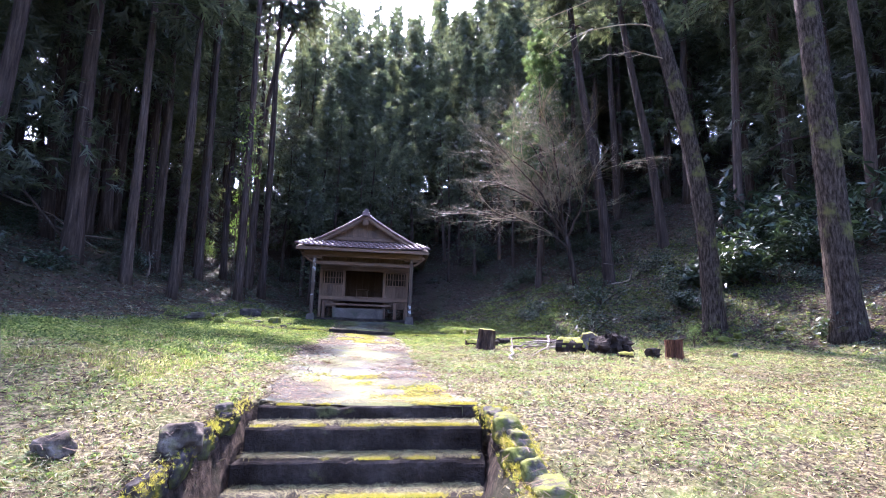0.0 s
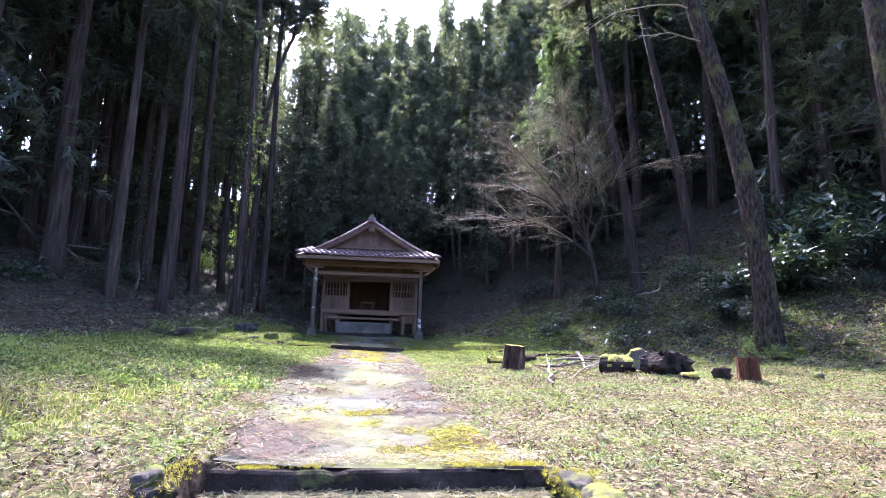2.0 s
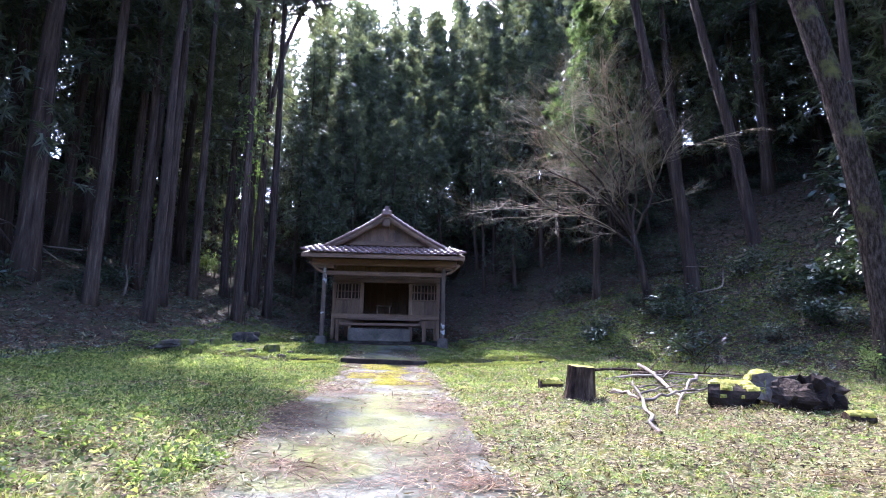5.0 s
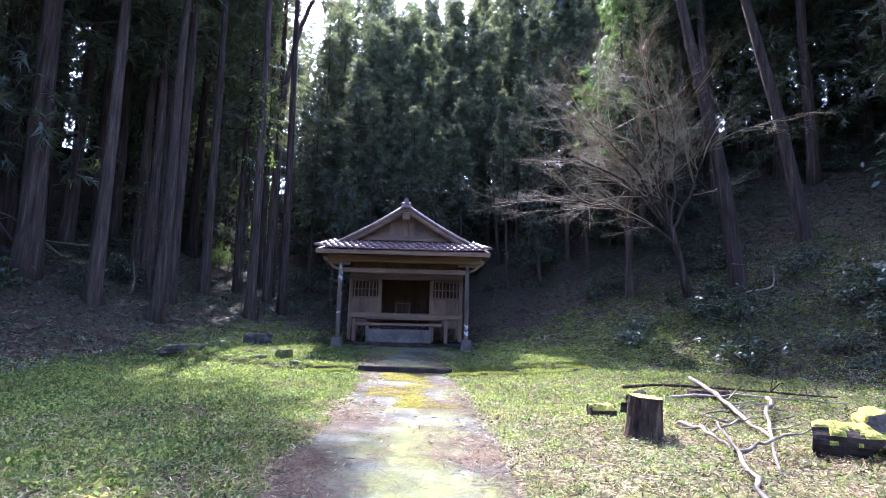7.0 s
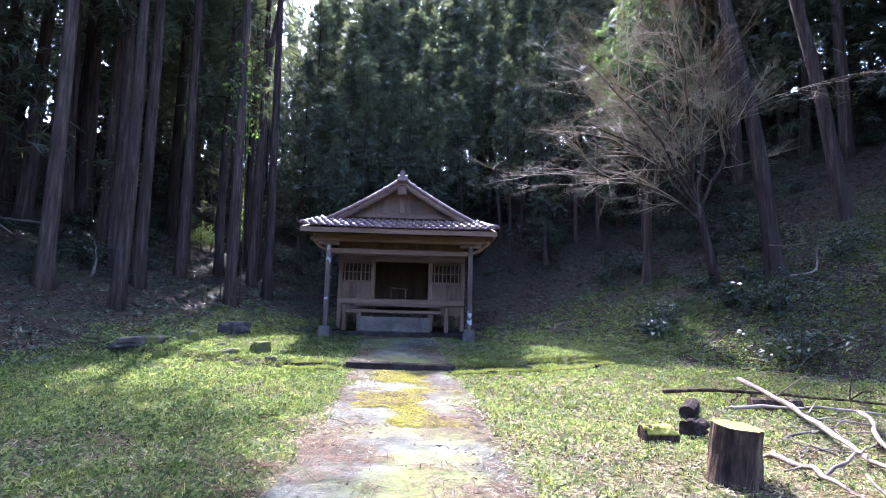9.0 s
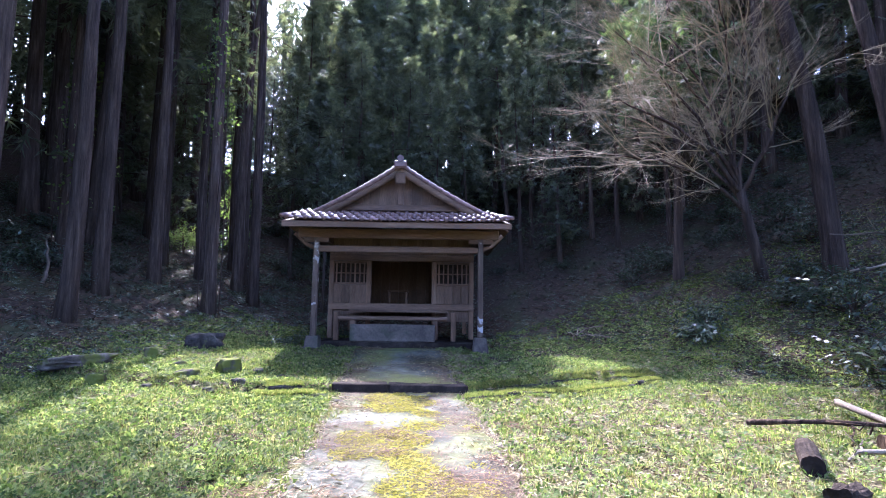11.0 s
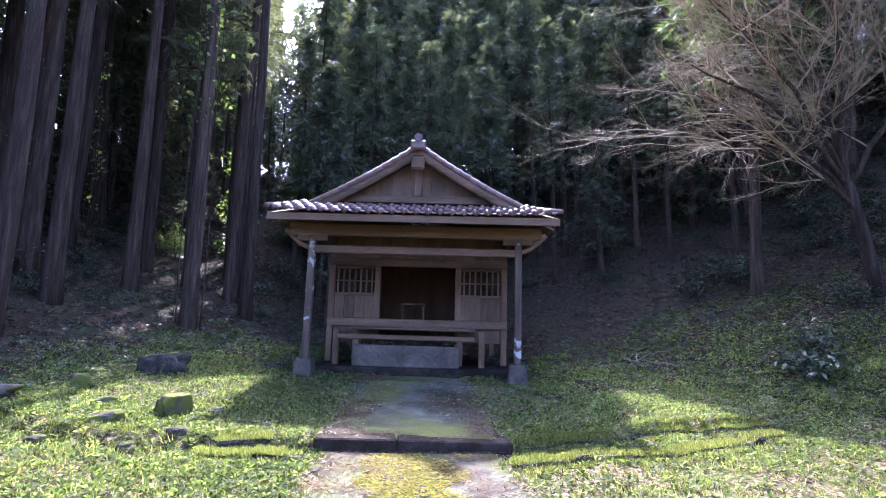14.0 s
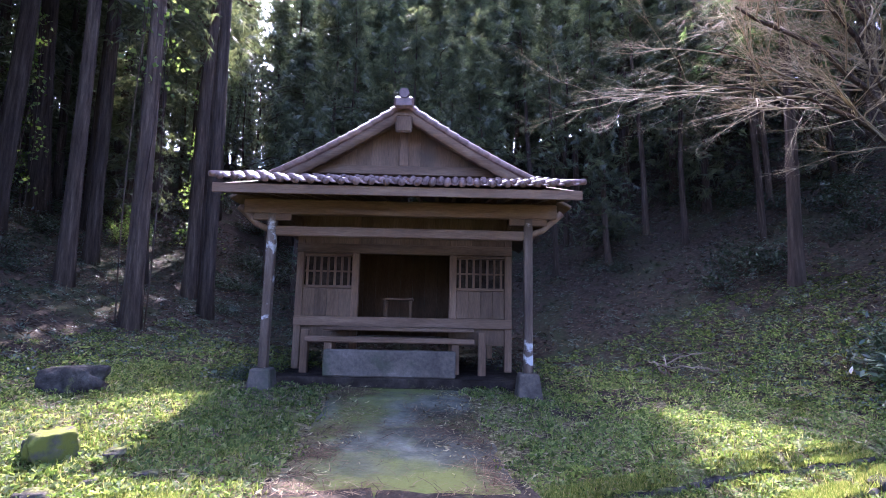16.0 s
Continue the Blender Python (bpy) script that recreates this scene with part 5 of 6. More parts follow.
# ---- stones ----
for k, (x, y, s) in enumerate(((-6.6, 15.3, (0.13, 0.12, 0.16)), (-7.2, 17.4, (0.13, 0.12, 0.2)),
                               (-7.5, 16.1, (0.6, 0.25, 0.16)), (-1.76, 3.66, (0.17, 0.16, 0.2)), (-2.36, 3.28, (0.13, 0.11, 0.13)), (-1.74, 4.3, (0.07, 0.12, 0.1)), (5.3, 9.6, (0.08, 0.07, 0.1)), (7.3, 12.95, (0.17, 0.14, 0.12)), (6.9, 12.9, (0.2, 0.15, 0.14)),
                               (8.1, 12.6, (0.14, 0.12, 0.1)), (0.9, 5.6, (0.06, 0.05, 0.05)))):
    rock(x, y, s, 40 + k, "pale-topped rough stone beside the steps" if y < 3.7 else "grey stone with moss lying in the grass", PALE_ROCK if y < 3.7 else None, 0.6 if y < 3.7 else 0.3, 37 * k)
tagged(link("stone_block", rock_mesh("stone_block", 71, (0.44, 0.22, 0.28), 0.8), EDGE_STONE), "dark cut stone block half sunk in the grass", "stone").matrix_basis = pose(-6.95, 18.8, on(-6.95, 18.8) + 0.1, 0, 0, 12)
for k in range(9):                      # stones walling the sides of the steps
    rock(0.44 + 0.03 * k + 0.03 * (k % 3), 4.45 - 0.25 * k, (0.1 + 0.03 * (k % 2), 0.17, 0.13 + 0.03 * ((k * 5) % 3)), 90 + k, "mossy stone walling the side of the steps", MOSSY_STONE, sink=0.9, turn=8 * (k % 4), group="stones beside the steps")
for k in range(4):
    rock(-1.72 - 0.02 * (k % 2), 4.3 - 0.36 * k, (0.07, 0.22, 0.2), 110 + k, "dark rough stone walling the side of the steps", EDGE_STONE, sink=1.75, turn=5 * (k % 3), group="stones beside the steps")


def edging(x0, y0, x1, y1, high, seed, back=0.16, low=0.0):
    """A long, rough, half-sunk edging stone with an uneven front."""
    q = random.Random(seed)
    L = math.hypot(x1 - x0, y1 - y0)
    bm = bmesh.new()
    box(bm, -L / 2, L / 2, 0, back, -0.16, high, 0.02)
    bmesh.ops.subdivide_edges(bm, edges=[e for e in bm.edges if abs(e.verts[0].co.x - e.verts[1].co.x) > 0.2], cuts=max(3, int(L / 0.09)), use_grid_fill=True)
    off = Vector((seed * 2.3, seed * 0.7, 1.1))
    for v in bm.verts:
        v.co.y += 0.05 * noise.noise(v.co * 5 + off) + 0.02 * noise.noise(v.co * 15 + off)
        v.co.z += 0.035 * noise.noise(Vector((v.co.x * 4, v.co.y * 2, 0)) + off) + 0.012 * noise.noise(v.co * 14 + off)
    me = bpy.data.meshes.new("edging_stone")
    bm.to_mesh(me)
    bm.free()
    ob = link("edging_stone", me, EDGE_STONE)
    mx, my = 0.5 * (x0 + x1), 0.5 * (y0 + y1)
    a = math.atan2(y1 - y0, x1 - x0)
    z = on(mx + 0.12 * math.sin(a), my - 0.12 * math.cos(a))
    zs = on(x1 + 0.12 * math.sin(a), y1 - 0.12 * math.cos(a)) - on(x0 + 0.12 * math.sin(a), y0 - 0.12 * math.cos(a))
    ob.matrix_basis = pose(mx, my, z + low, 0, -math.degrees(math.atan2(zs, L)), math.degrees(a))
    return tagged(ob, "long dark edging stone half sunk under grass", "stone", "terrace edging stones")


EDGES = []
for line, high in ((((-1.52, 16.72), (-0.95, 16.98), (-0.3, 17.26), (0.45, 17.58), (1.05, 17.8), (1.85, 18.22)), 0.07),
                   (((-1.5, 16.1), (-0.95, 16.34), (-0.42, 16.55), (0.2, 16.78), (0.62, 17.02), (1.25, 17.36), (1.75, 17.66)), 0.05),
                   (((-4.42, 15.88), (-3.95, 16.08)), 0.12), (((-3.95, 15.72), (-3.5, 15.78)), 0.07), (((-4.5, 15.66), (-3.98, 15.72)), 0.05)):
    for (x0, y0), (x1, y1) in zip(line, line[1:]):
        EDGES.append((x0, y0, x1, y1, high))
        edging(x0 + 0.012, y0, x1 - 0.012, y1, high, len(EDGES))
for x, y, s in ((-5.42, 16.72, (0.21, 0.17, 0.24)), (-5.7, 16.0, (0.2, 0.12, 0.13)), (-5.12, 15.55, (0.1, 0.07, 0.09)), (-4.75, 16.3, (0.08, 0.06, 0.05)), (-3.3, 15.6, (0.09, 0.07, 0.06)), (-4.9, 16.0, (0.13, 0.1, 0.08)), (-5.0, 16.9, (0.1, 0.09, 0.07)), (-6.2, 16.6, (0.16, 0.11, 0.1)), (-4.5, 16.55, (0.11, 0.08, 0.06)), (-6.0, 15.5, (0.1, 0.08, 0.08))):
    rock(x, y, s, int(200 - 20 * x), "squarish stone with mossy top in the grass", MOSSY_STONE if s[0] > 0.14 or s[0] < 0.1 else EDGE_STONE, sink=0.5, turn=25 * s[0] * 10, group="terrace edging stones")

# ---- ground cover ----
g = np.random.default_rng(9)


def fine_noise(x, y, s, o):
    return np.sin(x * s + o) * np.sin(y * s * 1.13 - o * 2) + 0.6 * np.sin((x + y) * s * 1.9 + o * 3) * np.sin((x - y) * s * 1.7 + o) + 0.4 * np.sin(x * s * 4.1 + 2 * o) * np.sin(y * s * 3.7 - o)


def spots(n, x0, x1, y0, y1, keep, near=None):
    x, y = g.uniform(x0, x1, n), g.uniform(y0, y1, n)
    if near:
        y = y0 + (y1 - y0) * g.uniform(0, 1, n) ** near
    m = keep(x, y)
    x, y = x[m], y[m]
    return np.stack([x, y, height(x, y)], -1)


def off_path(x, y, w=0.9):
    stairs = (x > STAIR_X0 - 0.1) & (x < STAIR_X1 + 0.1) & (y < 4.7)
    return (np.abs(x - path_mid(y)) > w * (1 + 0.12 * np.sin(y * 5.0))) & ~stairs


def green(x, y):
    """How grassy a place is, 0 to 1."""
    a = fine_noise(x, y, 1.1, 0.7) * 0.35 + fine_noise(x, y, 3.1, 1.9) * 0.3 + 0.26
    a = a + 0.55 * np.exp(-((y - 14.4) / 2.2) ** 2) * (x < 4) + 0.35 * (x < -2.2)
    a = a - 0.12 * ((x > -0.5) & (y < 12.5))
    a = a - 0.2 * ((x > 1.2) & (x < 4.5) & (y > 8.5) & (y < 14))
    return np.clip(a, 0.03, 1)


def heap_stuff(name, V, F, mat, label, cat):
    return tagged(link(name, fast_mesh(name, V, F), mat), label, cat, kind="stuff")


TUFT_V, TUFT_F = [], []
for q in range(7):
    a = q * 0.9
    c, s_, l = math.cos(a), math.sin(a), 0.6 + 0.4 * ((q * 5) % 7) / 7
    b = len(TUFT_V)
    ox, oy = 0.25 * c, 0.25 * s_
    TUFT_V += [(ox - 0.06 * s_, oy + 0.06 * c, 0), (ox + 0.06 * s_, oy - 0.06 * c, 0), (ox + 0.35 * c * l, oy + 0.35 * s_ * l, l)]
    TUFT_F.append((b, b + 1, b + 2))
TUFT_V, TUFT_F = np.array(TUFT_V), np.array(TUFT_F)
HERB_V, HERB_F = [], []
for q in range(5):
    a = q * 1.257
    c, s_ = math.cos(a), math.sin(a)
    b = len(HERB_V)
    z = 0.45 + 0.12 * (q % 2)
    HERB_V += [(0.08 * c, 0.08 * s_, z * 0.8), (0.75 * c - 0.3 * s_, 0.75 * s_ + 0.3 * c, z + 0.1), (0.95 * c + 0.2 * s_, 0.95 * s_ - 0.2 * c, z + 0.04)]
    HERB_F.append((b, b + 1, b + 2))
HERB_V, HERB_F = np.array(HERB_V), np.array(HERB_F)
DEAD_V = np.array([(-0.6, 0.02, 0.05), (0.1, -0.16, 0.0), (0.6, 0.1, 0.12)])
DEAD_F = np.array([(0, 1, 2)])

P = spots(66000, -7.5, 9, 0.4, 21, lambda x, y: off_path(x, y) & (g.uniform(0, 1, len(x)) < green(x, y)), 1.25)
V, F = strew(TUFT_V, TUFT_F, mats_of(g, P, g.uniform(0.022, 0.062, len(P)) * np.interp(P[:, 1], [4, 9, 13], [0.75, 1.0, 1.6]), 0.3))
heap_stuff("grass", V, F, GRASS, "short sunlit grass growing through leaf litter", "grass")
P = spots(120000, -8.5, 10, 0.4, 23, lambda x, y: off_path(x, y) & (g.uniform(0, 1, len(x)) < 0.35 + 0.65 * green(x, y)), 1.5)
V, F = strew(HERB_V, HERB_F, mats_of(g, P, g.uniform(0.012, 0.04, len(P)) * np.interp(P[:, 1], [4, 8, 12, 14], [0.8, 1.0, 1.7, 1.9]), 0.5))
heap_stuff("ground_herbs", V, F, HERB, "low leafy herbs covering the clearing", "plants")
P = spots(2600, -7, 9, 0.8, 16, lambda x, y: off_path(x, y, 1.0) & (fine_noise(x, y, 0.9, 4.0) > 0.1))
V, F = strew(HERB_V, HERB_F, mats_of(g, P, g.uniform(0.02, 0.045, len(P)), 0.45))
heap_stuff("leafy_herbs", V, F, LITLEAF, "larger pale-leaved herbs scattered over the clearing", "plants")
P = spots(230000, -9, 11, 0.4, 23, lambda x, y: (np.abs(x - path_mid(y)) > 0.9 * g.uniform(0.3, 1.1, len(x))) & ~((x > STAIR_X0) & (x < STAIR_X1) & (y < 4.7)), 1.35)
P[:, 2] += g.uniform(0.003, 0.03, len(P))
V, F = strew(DEAD_V, DEAD_F, mats_of(g, P, g.uniform(0.012, 0.05, len(P)) * np.interp(P[:, 1], [4, 14], [0.9, 1.5]), 0.85))
heap_stuff("leaf_litter", V, F, LITTER, "pale dead leaves and bits covering the ground", "leaf litter")
SPRIG_V = np.array([(-1, -0.03, 0), (-1, 0.03, 0), (0, 0.16, 0.05), (1, 0.25, 0.02), (1, 0.19, 0.02), (0, 0.1, 0.05)])
SPRIG_F = np.array([(0, 5, 2, 1), (5, 4, 3, 2)])
P = spots(30000, -5, 8, 0.6, 19, lambda x, y: ~((x > STAIR_X0) & (x < STAIR_X1) & (y < 4.7)), 1.2)
P[:, 2] = np.maximum(P[:, 2], base(P[:, 0], P[:, 1]) + 0.035 * (np.abs(P[:, 0] - path_mid(P[:, 1])) < 0.9)) + 0.008
V, F = strew(SPRIG_V, SPRIG_F, mats_of(g, P, g.uniform(0.02, 0.07, len(P)), 0.15))
heap_stuff("dead_sprigs", V, F, NEEDLE_LITTER, "brown cedar sprigs and twigs strewn on path and ground", "twigs")
n = 36000
py = g.uniform(4.7, 20, n)
px_ = path_mid(py) + np.sign(g.uniform(-1, 1, n)) * 0.9 * g.uniform(0, 1, n) ** 0.6
clump = fine_noise(px_, py, 2.3, 1.3) + g.normal(0, 0.4, n) > 0.05
P = np.stack([px_, py, base(px_, py) + 0.045], -1)[clump]
V, F = strew(SPRIG_V, SPRIG_F, mats_of(g, P, g.uniform(0.03, 0.1, len(P)), 0.1))
heap_stuff("path_sprigs", V, F, NEEDLE_LITTER, "brown cedar sprigs gathered in drifts on the path", "twigs")
n = 14000
py = g.uniform(4.7, 20, n)
px_ = path_mid(py) + np.sign(g.uniform(-1, 1, n)) * 1.0 * g.uniform(0, 1, n) ** 0.5
clump = fine_noise(px_, py, 1.7, 2.9) + g.normal(0, 0.5, n) + 0.8 * (np.abs(px_ - path_mid(py)) - 0.6) > 0.1
P = np.stack([px_, py, base(px_, py) + 0.045], -1)[clump]
V, F = strew(DEAD_V, DEAD_F, mats_of(g, P, g.uniform(0.02, 0.07, len(P)), 0.3))
heap_stuff("path_leaves", V, F, LITTER, "dead leaves and straw lying on the path", "leaf litter")
n = 60000
py = np.concatenate([g.uniform(12.2, 16.4, n // 2), g.uniform(4.66, 6.6, n // 4), g.uniform(4.7, 16.4, n - n // 2 - n // 4)])
px_ = path_mid(py) + g.uniform(-0.85, 0.85, n)
bias = np.where(py > 12, 0.7 - 1.3 * np.abs(px_ - path_mid(py) + 0.05), np.where(py < 6.6, 0.7 * (px_ - path_mid(py)) - 0.12, -0.55))
m = (fine_noise(px_, py, 2.6, 5.1) * 0.6 + bias + g.normal(0, 0.12, n) > 0.35) & (py < terrace(px_) - 0.1)
P = np.stack([px_, py, base(px_, py) + g.uniform(0.03, 0.05, n)], -1)[m]
V, F = strew(DEAD_V, DEAD_F, mats_of(g, P, g.uniform(0.025, 0.06, len(P)), 0.2))
heap_stuff("path_moss", V, F, MOSS_LEAF, "yellow-green moss cushions on the path", "moss")
C = np.stack([path_mid(np.linspace(5.4, 15, 26)) + g.uniform(-1.2, 1.3, 26), np.linspace(5.4, 15, 26) + g.uniform(-0.3, 0.3, 26)], -1)
q = C[g.integers(0, 26, 2600)] + g.normal(0, 0.1, (2600, 2)) * np.array([1.4, 0.8])
P = np.c_[q, base(q[:, 0], q[:, 1]) + g.uniform(0.035, 0.06, 2600)]
V, F = strew(SPRIG_V, SPRIG_F, mats_of(g, P, g.uniform(0.04, 0.1, 2600), 0.25))
RUST = leafy("rust_cedar_sprig", [(0.0, (0.05, 0.028, 0.015)), (0.6, (0.11, 0.064, 0.032)), (1.0, (0.2, 0.135, 0.07))], 0.1, 0.8, 0.1)
heap_stuff("rusty_sprigs", V, F, RUST, "small heaps of rust-brown cedar sprigs", "twigs")
C = np.stack([g.uniform(-4.5, 7.0, 150), 1.0 + 13.0 * g.uniform(0, 1, 150) ** 1.2], -1)
C = C[off_path(C[:, 0], C[:, 1], 1.05)]
q = C[g.integers(0, len(C), 9000)] + g.normal(0, 0.12, (9000, 2)) * np.array([1.6, 0.9])
P = np.c_[q, height(q[:, 0], q[:, 1]) + g.uniform(0.02, 0.055, 9000)][off_path(q[:, 0], q[:, 1], 0.95)]
V, F = strew(SPRIG_V, SPRIG_F, mats_of(g, P, g.uniform(0.03, 0.085, len(P)), 0.35))
heap_stuff("lawn_sprigs", V, F, RUST, "rust-brown cedar sprigs fallen in clusters on the grass", "twigs")
tr = [(4.62, 0.125, 0.3), (4.36, -0.005, 0.24), (4.15, -0.215, 0.2), (3.86, -0.405, 0.28), (3.54, -0.595, 0.3)]
# straw laid thick and pale, also to give the treads their sunlit brightness
n = 15000
k = g.integers(0, 5, n)
T3 = np.array(tr)[k]
tx = g.uniform(STAIR_X0 + 0.06, STAIR_X1 - 0.04, n)
depth = g.uniform(0.02, 1, n) ** 0.7
P = np.stack([tx, T3[:, 0] + 0.06 * (tx + 0.64) + T3[:, 2] * depth, T3[:, 1] + 0.012 * (tx + 0.64) + g.uniform(0.008, 0.03, n)], -1)
V, F = strew(SPRIG_V, SPRIG_F, mats_of(g, P, g.uniform(0.012, 0.045, n), 0.25))
heap_stuff("step_sprigs", V, F, STRAW, "straw and dead sprigs lying on the step treads, thick and pale as if sunlit", "twigs")
n = 9000
k = g.integers(0, 5, n)
T3 = np.array(tr)[k]
tx = g.uniform(STAIR_X0 + 0.06, STAIR_X1 - 0.04, n)
m = fine_noise(tx, T3[:, 0], 4.0, 0.4) + 0.5 * tx + g.normal(0, 0.25, n) > 0.0
P = np.stack([tx, T3[:, 0] + 0.06 * (tx + 0.64) + g.uniform(0.0, 0.09, n), T3[:, 1] + 0.012 * (tx + 0.64) + 0.002], -1)[m]
V, F = strew(TUFT_V, TUFT_F, mats_of(g, P, g.uniform(0.012, 0.03, len(P)), 0.3))
heap_stuff("step_moss", V, F, MOSS_LEAF, "yellow-green moss along the step edges", "moss")
P = spots(52000, -18, 19, 8, 34, lambda x, y: ((x - 5.2) * 0.85 + (y - 15.4) * 0.53 > -0.3) | (x < -7.5) | (y > 22))
V, F = strew(HERB_V, HERB_F, mats_of(g, P, g.uniform(0.03, 0.085, len(P)), 0.45))
heap_stuff("bank_plants", V, F, LEAF, "low dark plants covering the shaded banks", "plants")
# grass growing over the edging stones, moss hanging over the sides of the steps
E5 = np.array(EDGES)
n = 13000
k = g.integers(0, len(E5), n)
u = g.uniform(0, 1, n)
ex = E5[k, 0] + (E5[k, 2] - E5[k, 0]) * u
ey = E5[k, 1] + (E5[k, 3] - E5[k, 1]) * u
back = np.where(g.uniform(0, 1, n) < 0.75, g.uniform(0.02, 0.22, n), g.uniform(-0.12, -0.03, n))
drop = np.where(back > 0, E5[k, 4] + 0.004, 0.0)
ground_z = height(ex + 0.05, ey - 0.12)
P = np.stack([ex - 0.4 * back, ey + 0.9 * back, np.where(back > 0, np.maximum(ground_z + drop, height(ex - 0.4 * back, ey + 0.9 * back)), height(ex - 0.4 * back, ey + 0.9 * back))], -1)
P = P[fine_noise(ex, ey, 4.0, 2.0) + g.normal(0, 0.4, n) > -0.3]
V, F = strew(TUFT_V, TUFT_F, mats_of(g, P, g.uniform(0.03, 0.07, len(P)), 0.4))
heap_stuff("edging_grass", V, F, GRASS, "short grass growing over the edging stones", "grass")
n = 6500
sy = g.uniform(2.6, 4.62, n)
left_side = g.uniform(0, 1, n) < 0.2
sx = np.where(left_side, STAIR_X0 - 0.07 + g.normal(0, 0.035, n), STAIR_X1 + 0.12 + g.normal(0, 0.07, n) + 0.03 * (4.5 - sy) / 0.25)
hang = np.clip(g.normal(0.0, 0.05, n), -0.14, 0.02)
m = fine_noise(sx, sy, 4.3, 0.9) + g.normal(0, 0.3, n) > -0.25
P = np.stack([sx, sy, height(np.where(left_side, STAIR_X0 - 0.14, STAIR_X1 + 0.2), sy) + np.where(left_side, hang + 0.01, 0.03 + 0.5 * hang)], -1)[m]
V, F = strew(TUFT_V, TUFT_F, mats_of(g, P, g.uniform(0.014, 0.038, len(P)), 0.7))
heap_stuff("side_moss", V, F, MOSS_LEAF, "bright moss hanging over the sides of the steps", "moss")
def terrace_front(x, y):
    d = y - terrace(x)
    return (d > -0.6) & (d < 1.6) & ((x > -1.55) | (x < -3.6)) & (g.uniform(0, 1, len(x)) < 0.45 + 0.35 * fine_noise(x, y, 2.2, 3.3))


# bright leaf tone lifts the sunlit patches along the terrace edge
P = spots(30000, -7.2, 4.2, 15.0, 20.0, terrace_front)
V, F = strew(HERB_V, HERB_F, mats_of(g, P, g.uniform(0.02, 0.05, len(P)), 0.5))
heap_stuff("terrace_herbs", V, F, LITLEAF, "low herbs and moss on the terrace edge, coloured bright as if sunlit", "plants")
STRAW_V = np.array([(-1, -0.05, 0), (-1, 0.05, 0.02), (1, 0.12, 0.06)])
P = spots(85000, -6, 8, 0.6, 15.5, lambda x, y: off_path(x, y, 0.75) & (fine_noise(x, y, 1.4, 5.0) + g.normal(0, 0.5, len(x)) > -0.3), 1.3)
P[:, 2] += g.uniform(0.012, 0.045, len(P))
V, F = strew(STRAW_V, BLADE_F, mats_of(g, P, g.uniform(0.015, 0.05, len(P)), 0.25))
heap_stuff("dry_straw", V, F, STRAW, "pale dry straw tangled over the ground", "straw")
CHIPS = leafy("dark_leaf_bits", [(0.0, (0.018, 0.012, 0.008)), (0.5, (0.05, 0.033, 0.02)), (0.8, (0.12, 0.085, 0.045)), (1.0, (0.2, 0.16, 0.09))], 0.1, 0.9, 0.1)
P = spots(90000, -5, 7.5, 1.0, 14.0, lambda x, y: off_path(x, y, 0.85) & (fine_noise(x, y, 2.9, 3.0) + g.normal(0, 0.35, len(x)) > 0.1), 1.15)
P[:, 2] += g.uniform(0.004, 0.02, len(P))
V, F = strew(DEAD_V, DEAD_F, mats_of(g, P, g.uniform(0.02, 0.06, len(P)), 0.7))
heap_stuff("dark_litter", V, F, CHIPS, "dark rotting leaf bits on the ground", "leaf litter")
P = spots(95000, -5, 7.5, 1.0, 13.0, lambda x, y: off_path(x, y, 0.85) & (fine_noise(x, y, 1.7, 1.0) + g.normal(0, 0.6, len(x)) > -0.2), 1.15)
P[:, 2] += g.uniform(0.015, 0.04, len(P))
V, F = strew(DEAD_V, DEAD_F, mats_of(g, P, g.uniform(0.015, 0.05, len(P)), 0.6))
heap_stuff("pale_litter", V, F, STRAW, "pale dry leaf bits scattered over the ground", "leaf litter")
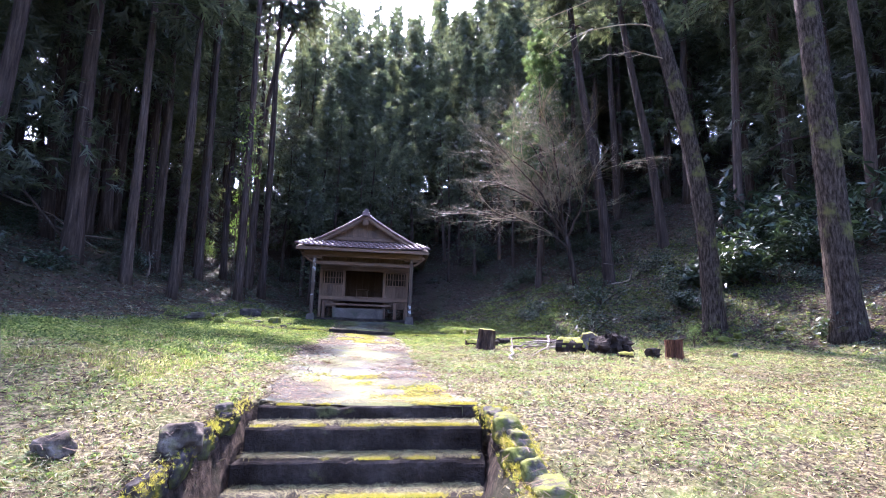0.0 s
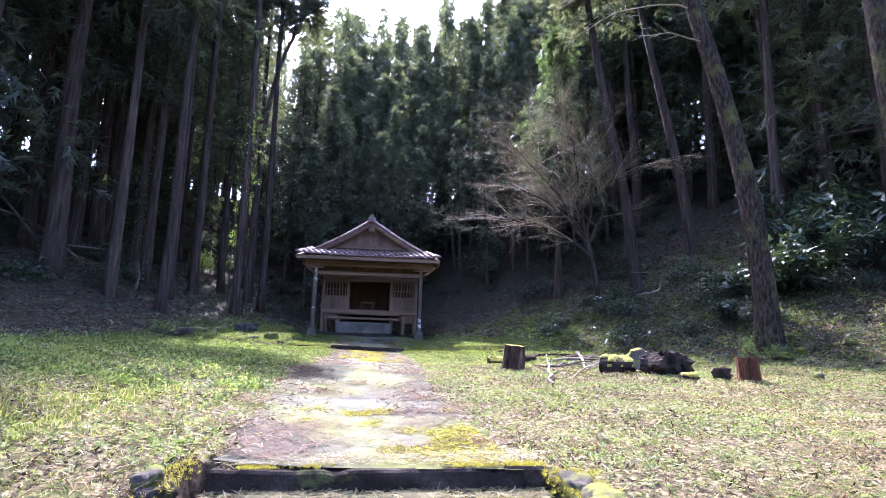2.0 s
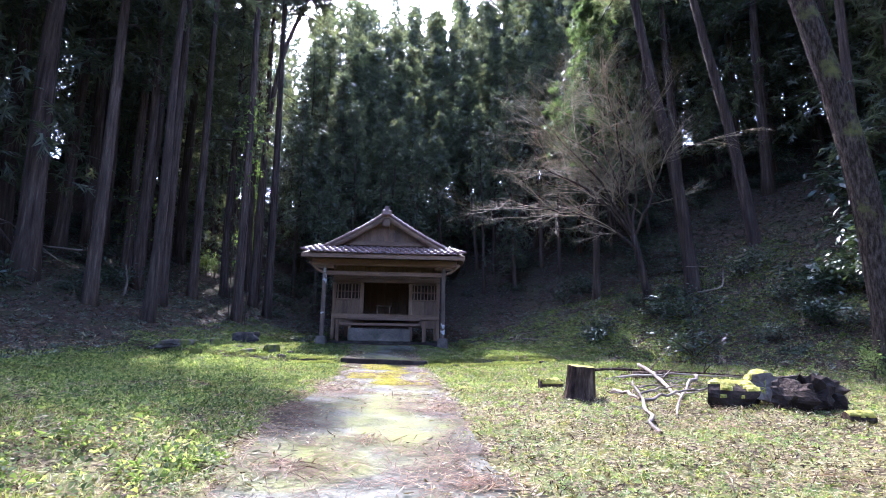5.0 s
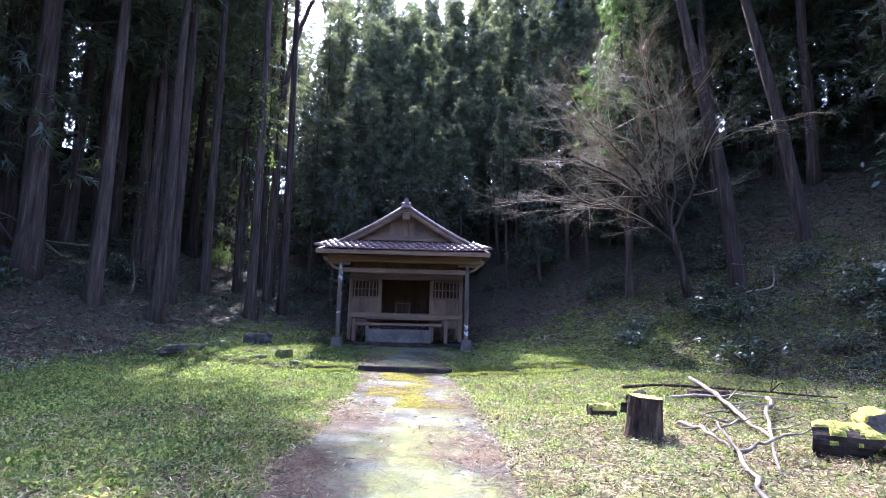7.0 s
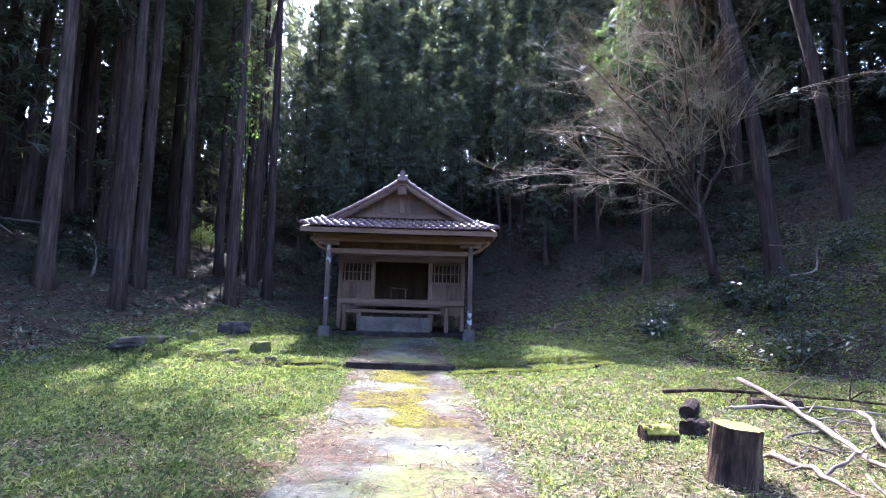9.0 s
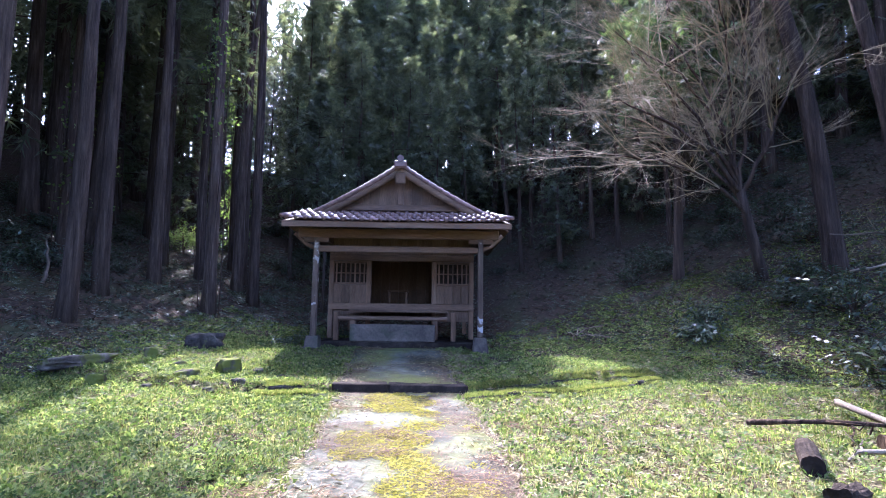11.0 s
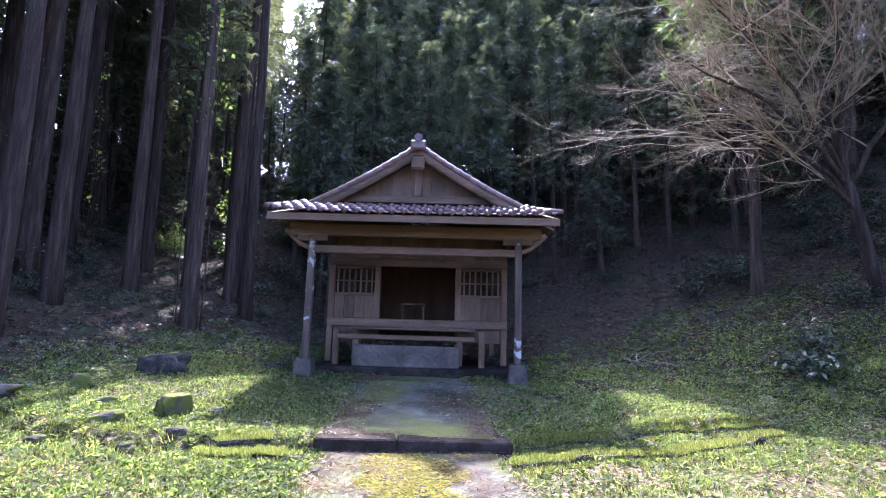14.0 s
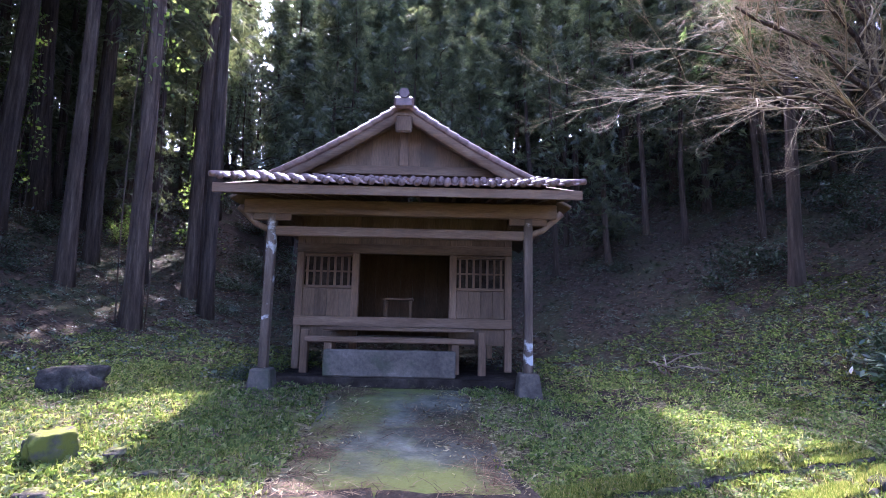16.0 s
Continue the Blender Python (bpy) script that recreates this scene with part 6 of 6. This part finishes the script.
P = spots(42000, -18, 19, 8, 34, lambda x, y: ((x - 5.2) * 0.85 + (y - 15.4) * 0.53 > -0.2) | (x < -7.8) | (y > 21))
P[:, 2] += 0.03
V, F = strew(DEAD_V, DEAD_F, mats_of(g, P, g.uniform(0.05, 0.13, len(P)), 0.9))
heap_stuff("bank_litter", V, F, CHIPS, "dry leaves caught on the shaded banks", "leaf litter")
P = spots(60000, -5.5, 8.5, 1.0, 13.5, lambda x, y: off_path(x, y) & (fine_noise(x, y, 2.4, 6.2) + g.normal(0, 0.3, len(x)) > 0.15), 1.2)
P[:, 2] += g.uniform(0.0, 0.02, len(P))
V, F = strew(HERB_V, HERB_F, mats_of(g, P, g.uniform(0.014, 0.034, len(P)), 0.4))
heap_stuff("small_herbs", V, F, LITLEAF, "small lime-green herbs dotted through the litter", "plants")
P = spots(12000, -6.5, -2.6, 4.5, 16.5, lambda x, y: off_path(x, y, 1.0) & (fine_noise(x, y, 1.3, 8.0) > 0.15))
V, F = strew(TUFT_V, TUFT_F, mats_of(g, P, g.uniform(0.04, 0.09, len(P)), 0.4))
heap_stuff("grass_clumps", V, F, GRASS, "longer green grass in clumps beside the path", "grass")
P = spots(26000, -7.8, -2.2, 6.0, 16.5, lambda x, y: off_path(x, y, 1.0) & (fine_noise(x, y, 1.8, 2.2) + g.normal(0, 0.4, len(x)) > -0.15))
P[:, 2] += g.uniform(0.0, 0.03, len(P))
V, F = strew(HERB_V, HERB_F, mats_of(g, P, g.uniform(0.028, 0.062, len(P)), 0.55))
heap_stuff("clover", V, F, HERB, "broad-leaved clover spreading in the shaded grass", "plants")
P = spots(30000, -9.0, 5.0, 16.4, 24.0, lambda x, y: off_path(x, y, 1.05) & ~((np.abs(x + 3.2) < 2.3) & (y > 19.8)) & (fine_noise(x, y, 2.1, 4.4) + g.normal(0, 0.4, len(x)) > -0.2))
V, F = strew(HERB_V, HERB_F, mats_of(g, P, g.uniform(0.03, 0.065, len(P)), 0.5))
heap_stuff("terrace_clover", V, F, HERB, "broad-leaved herbs covering the ground beside the shrine", "plants")
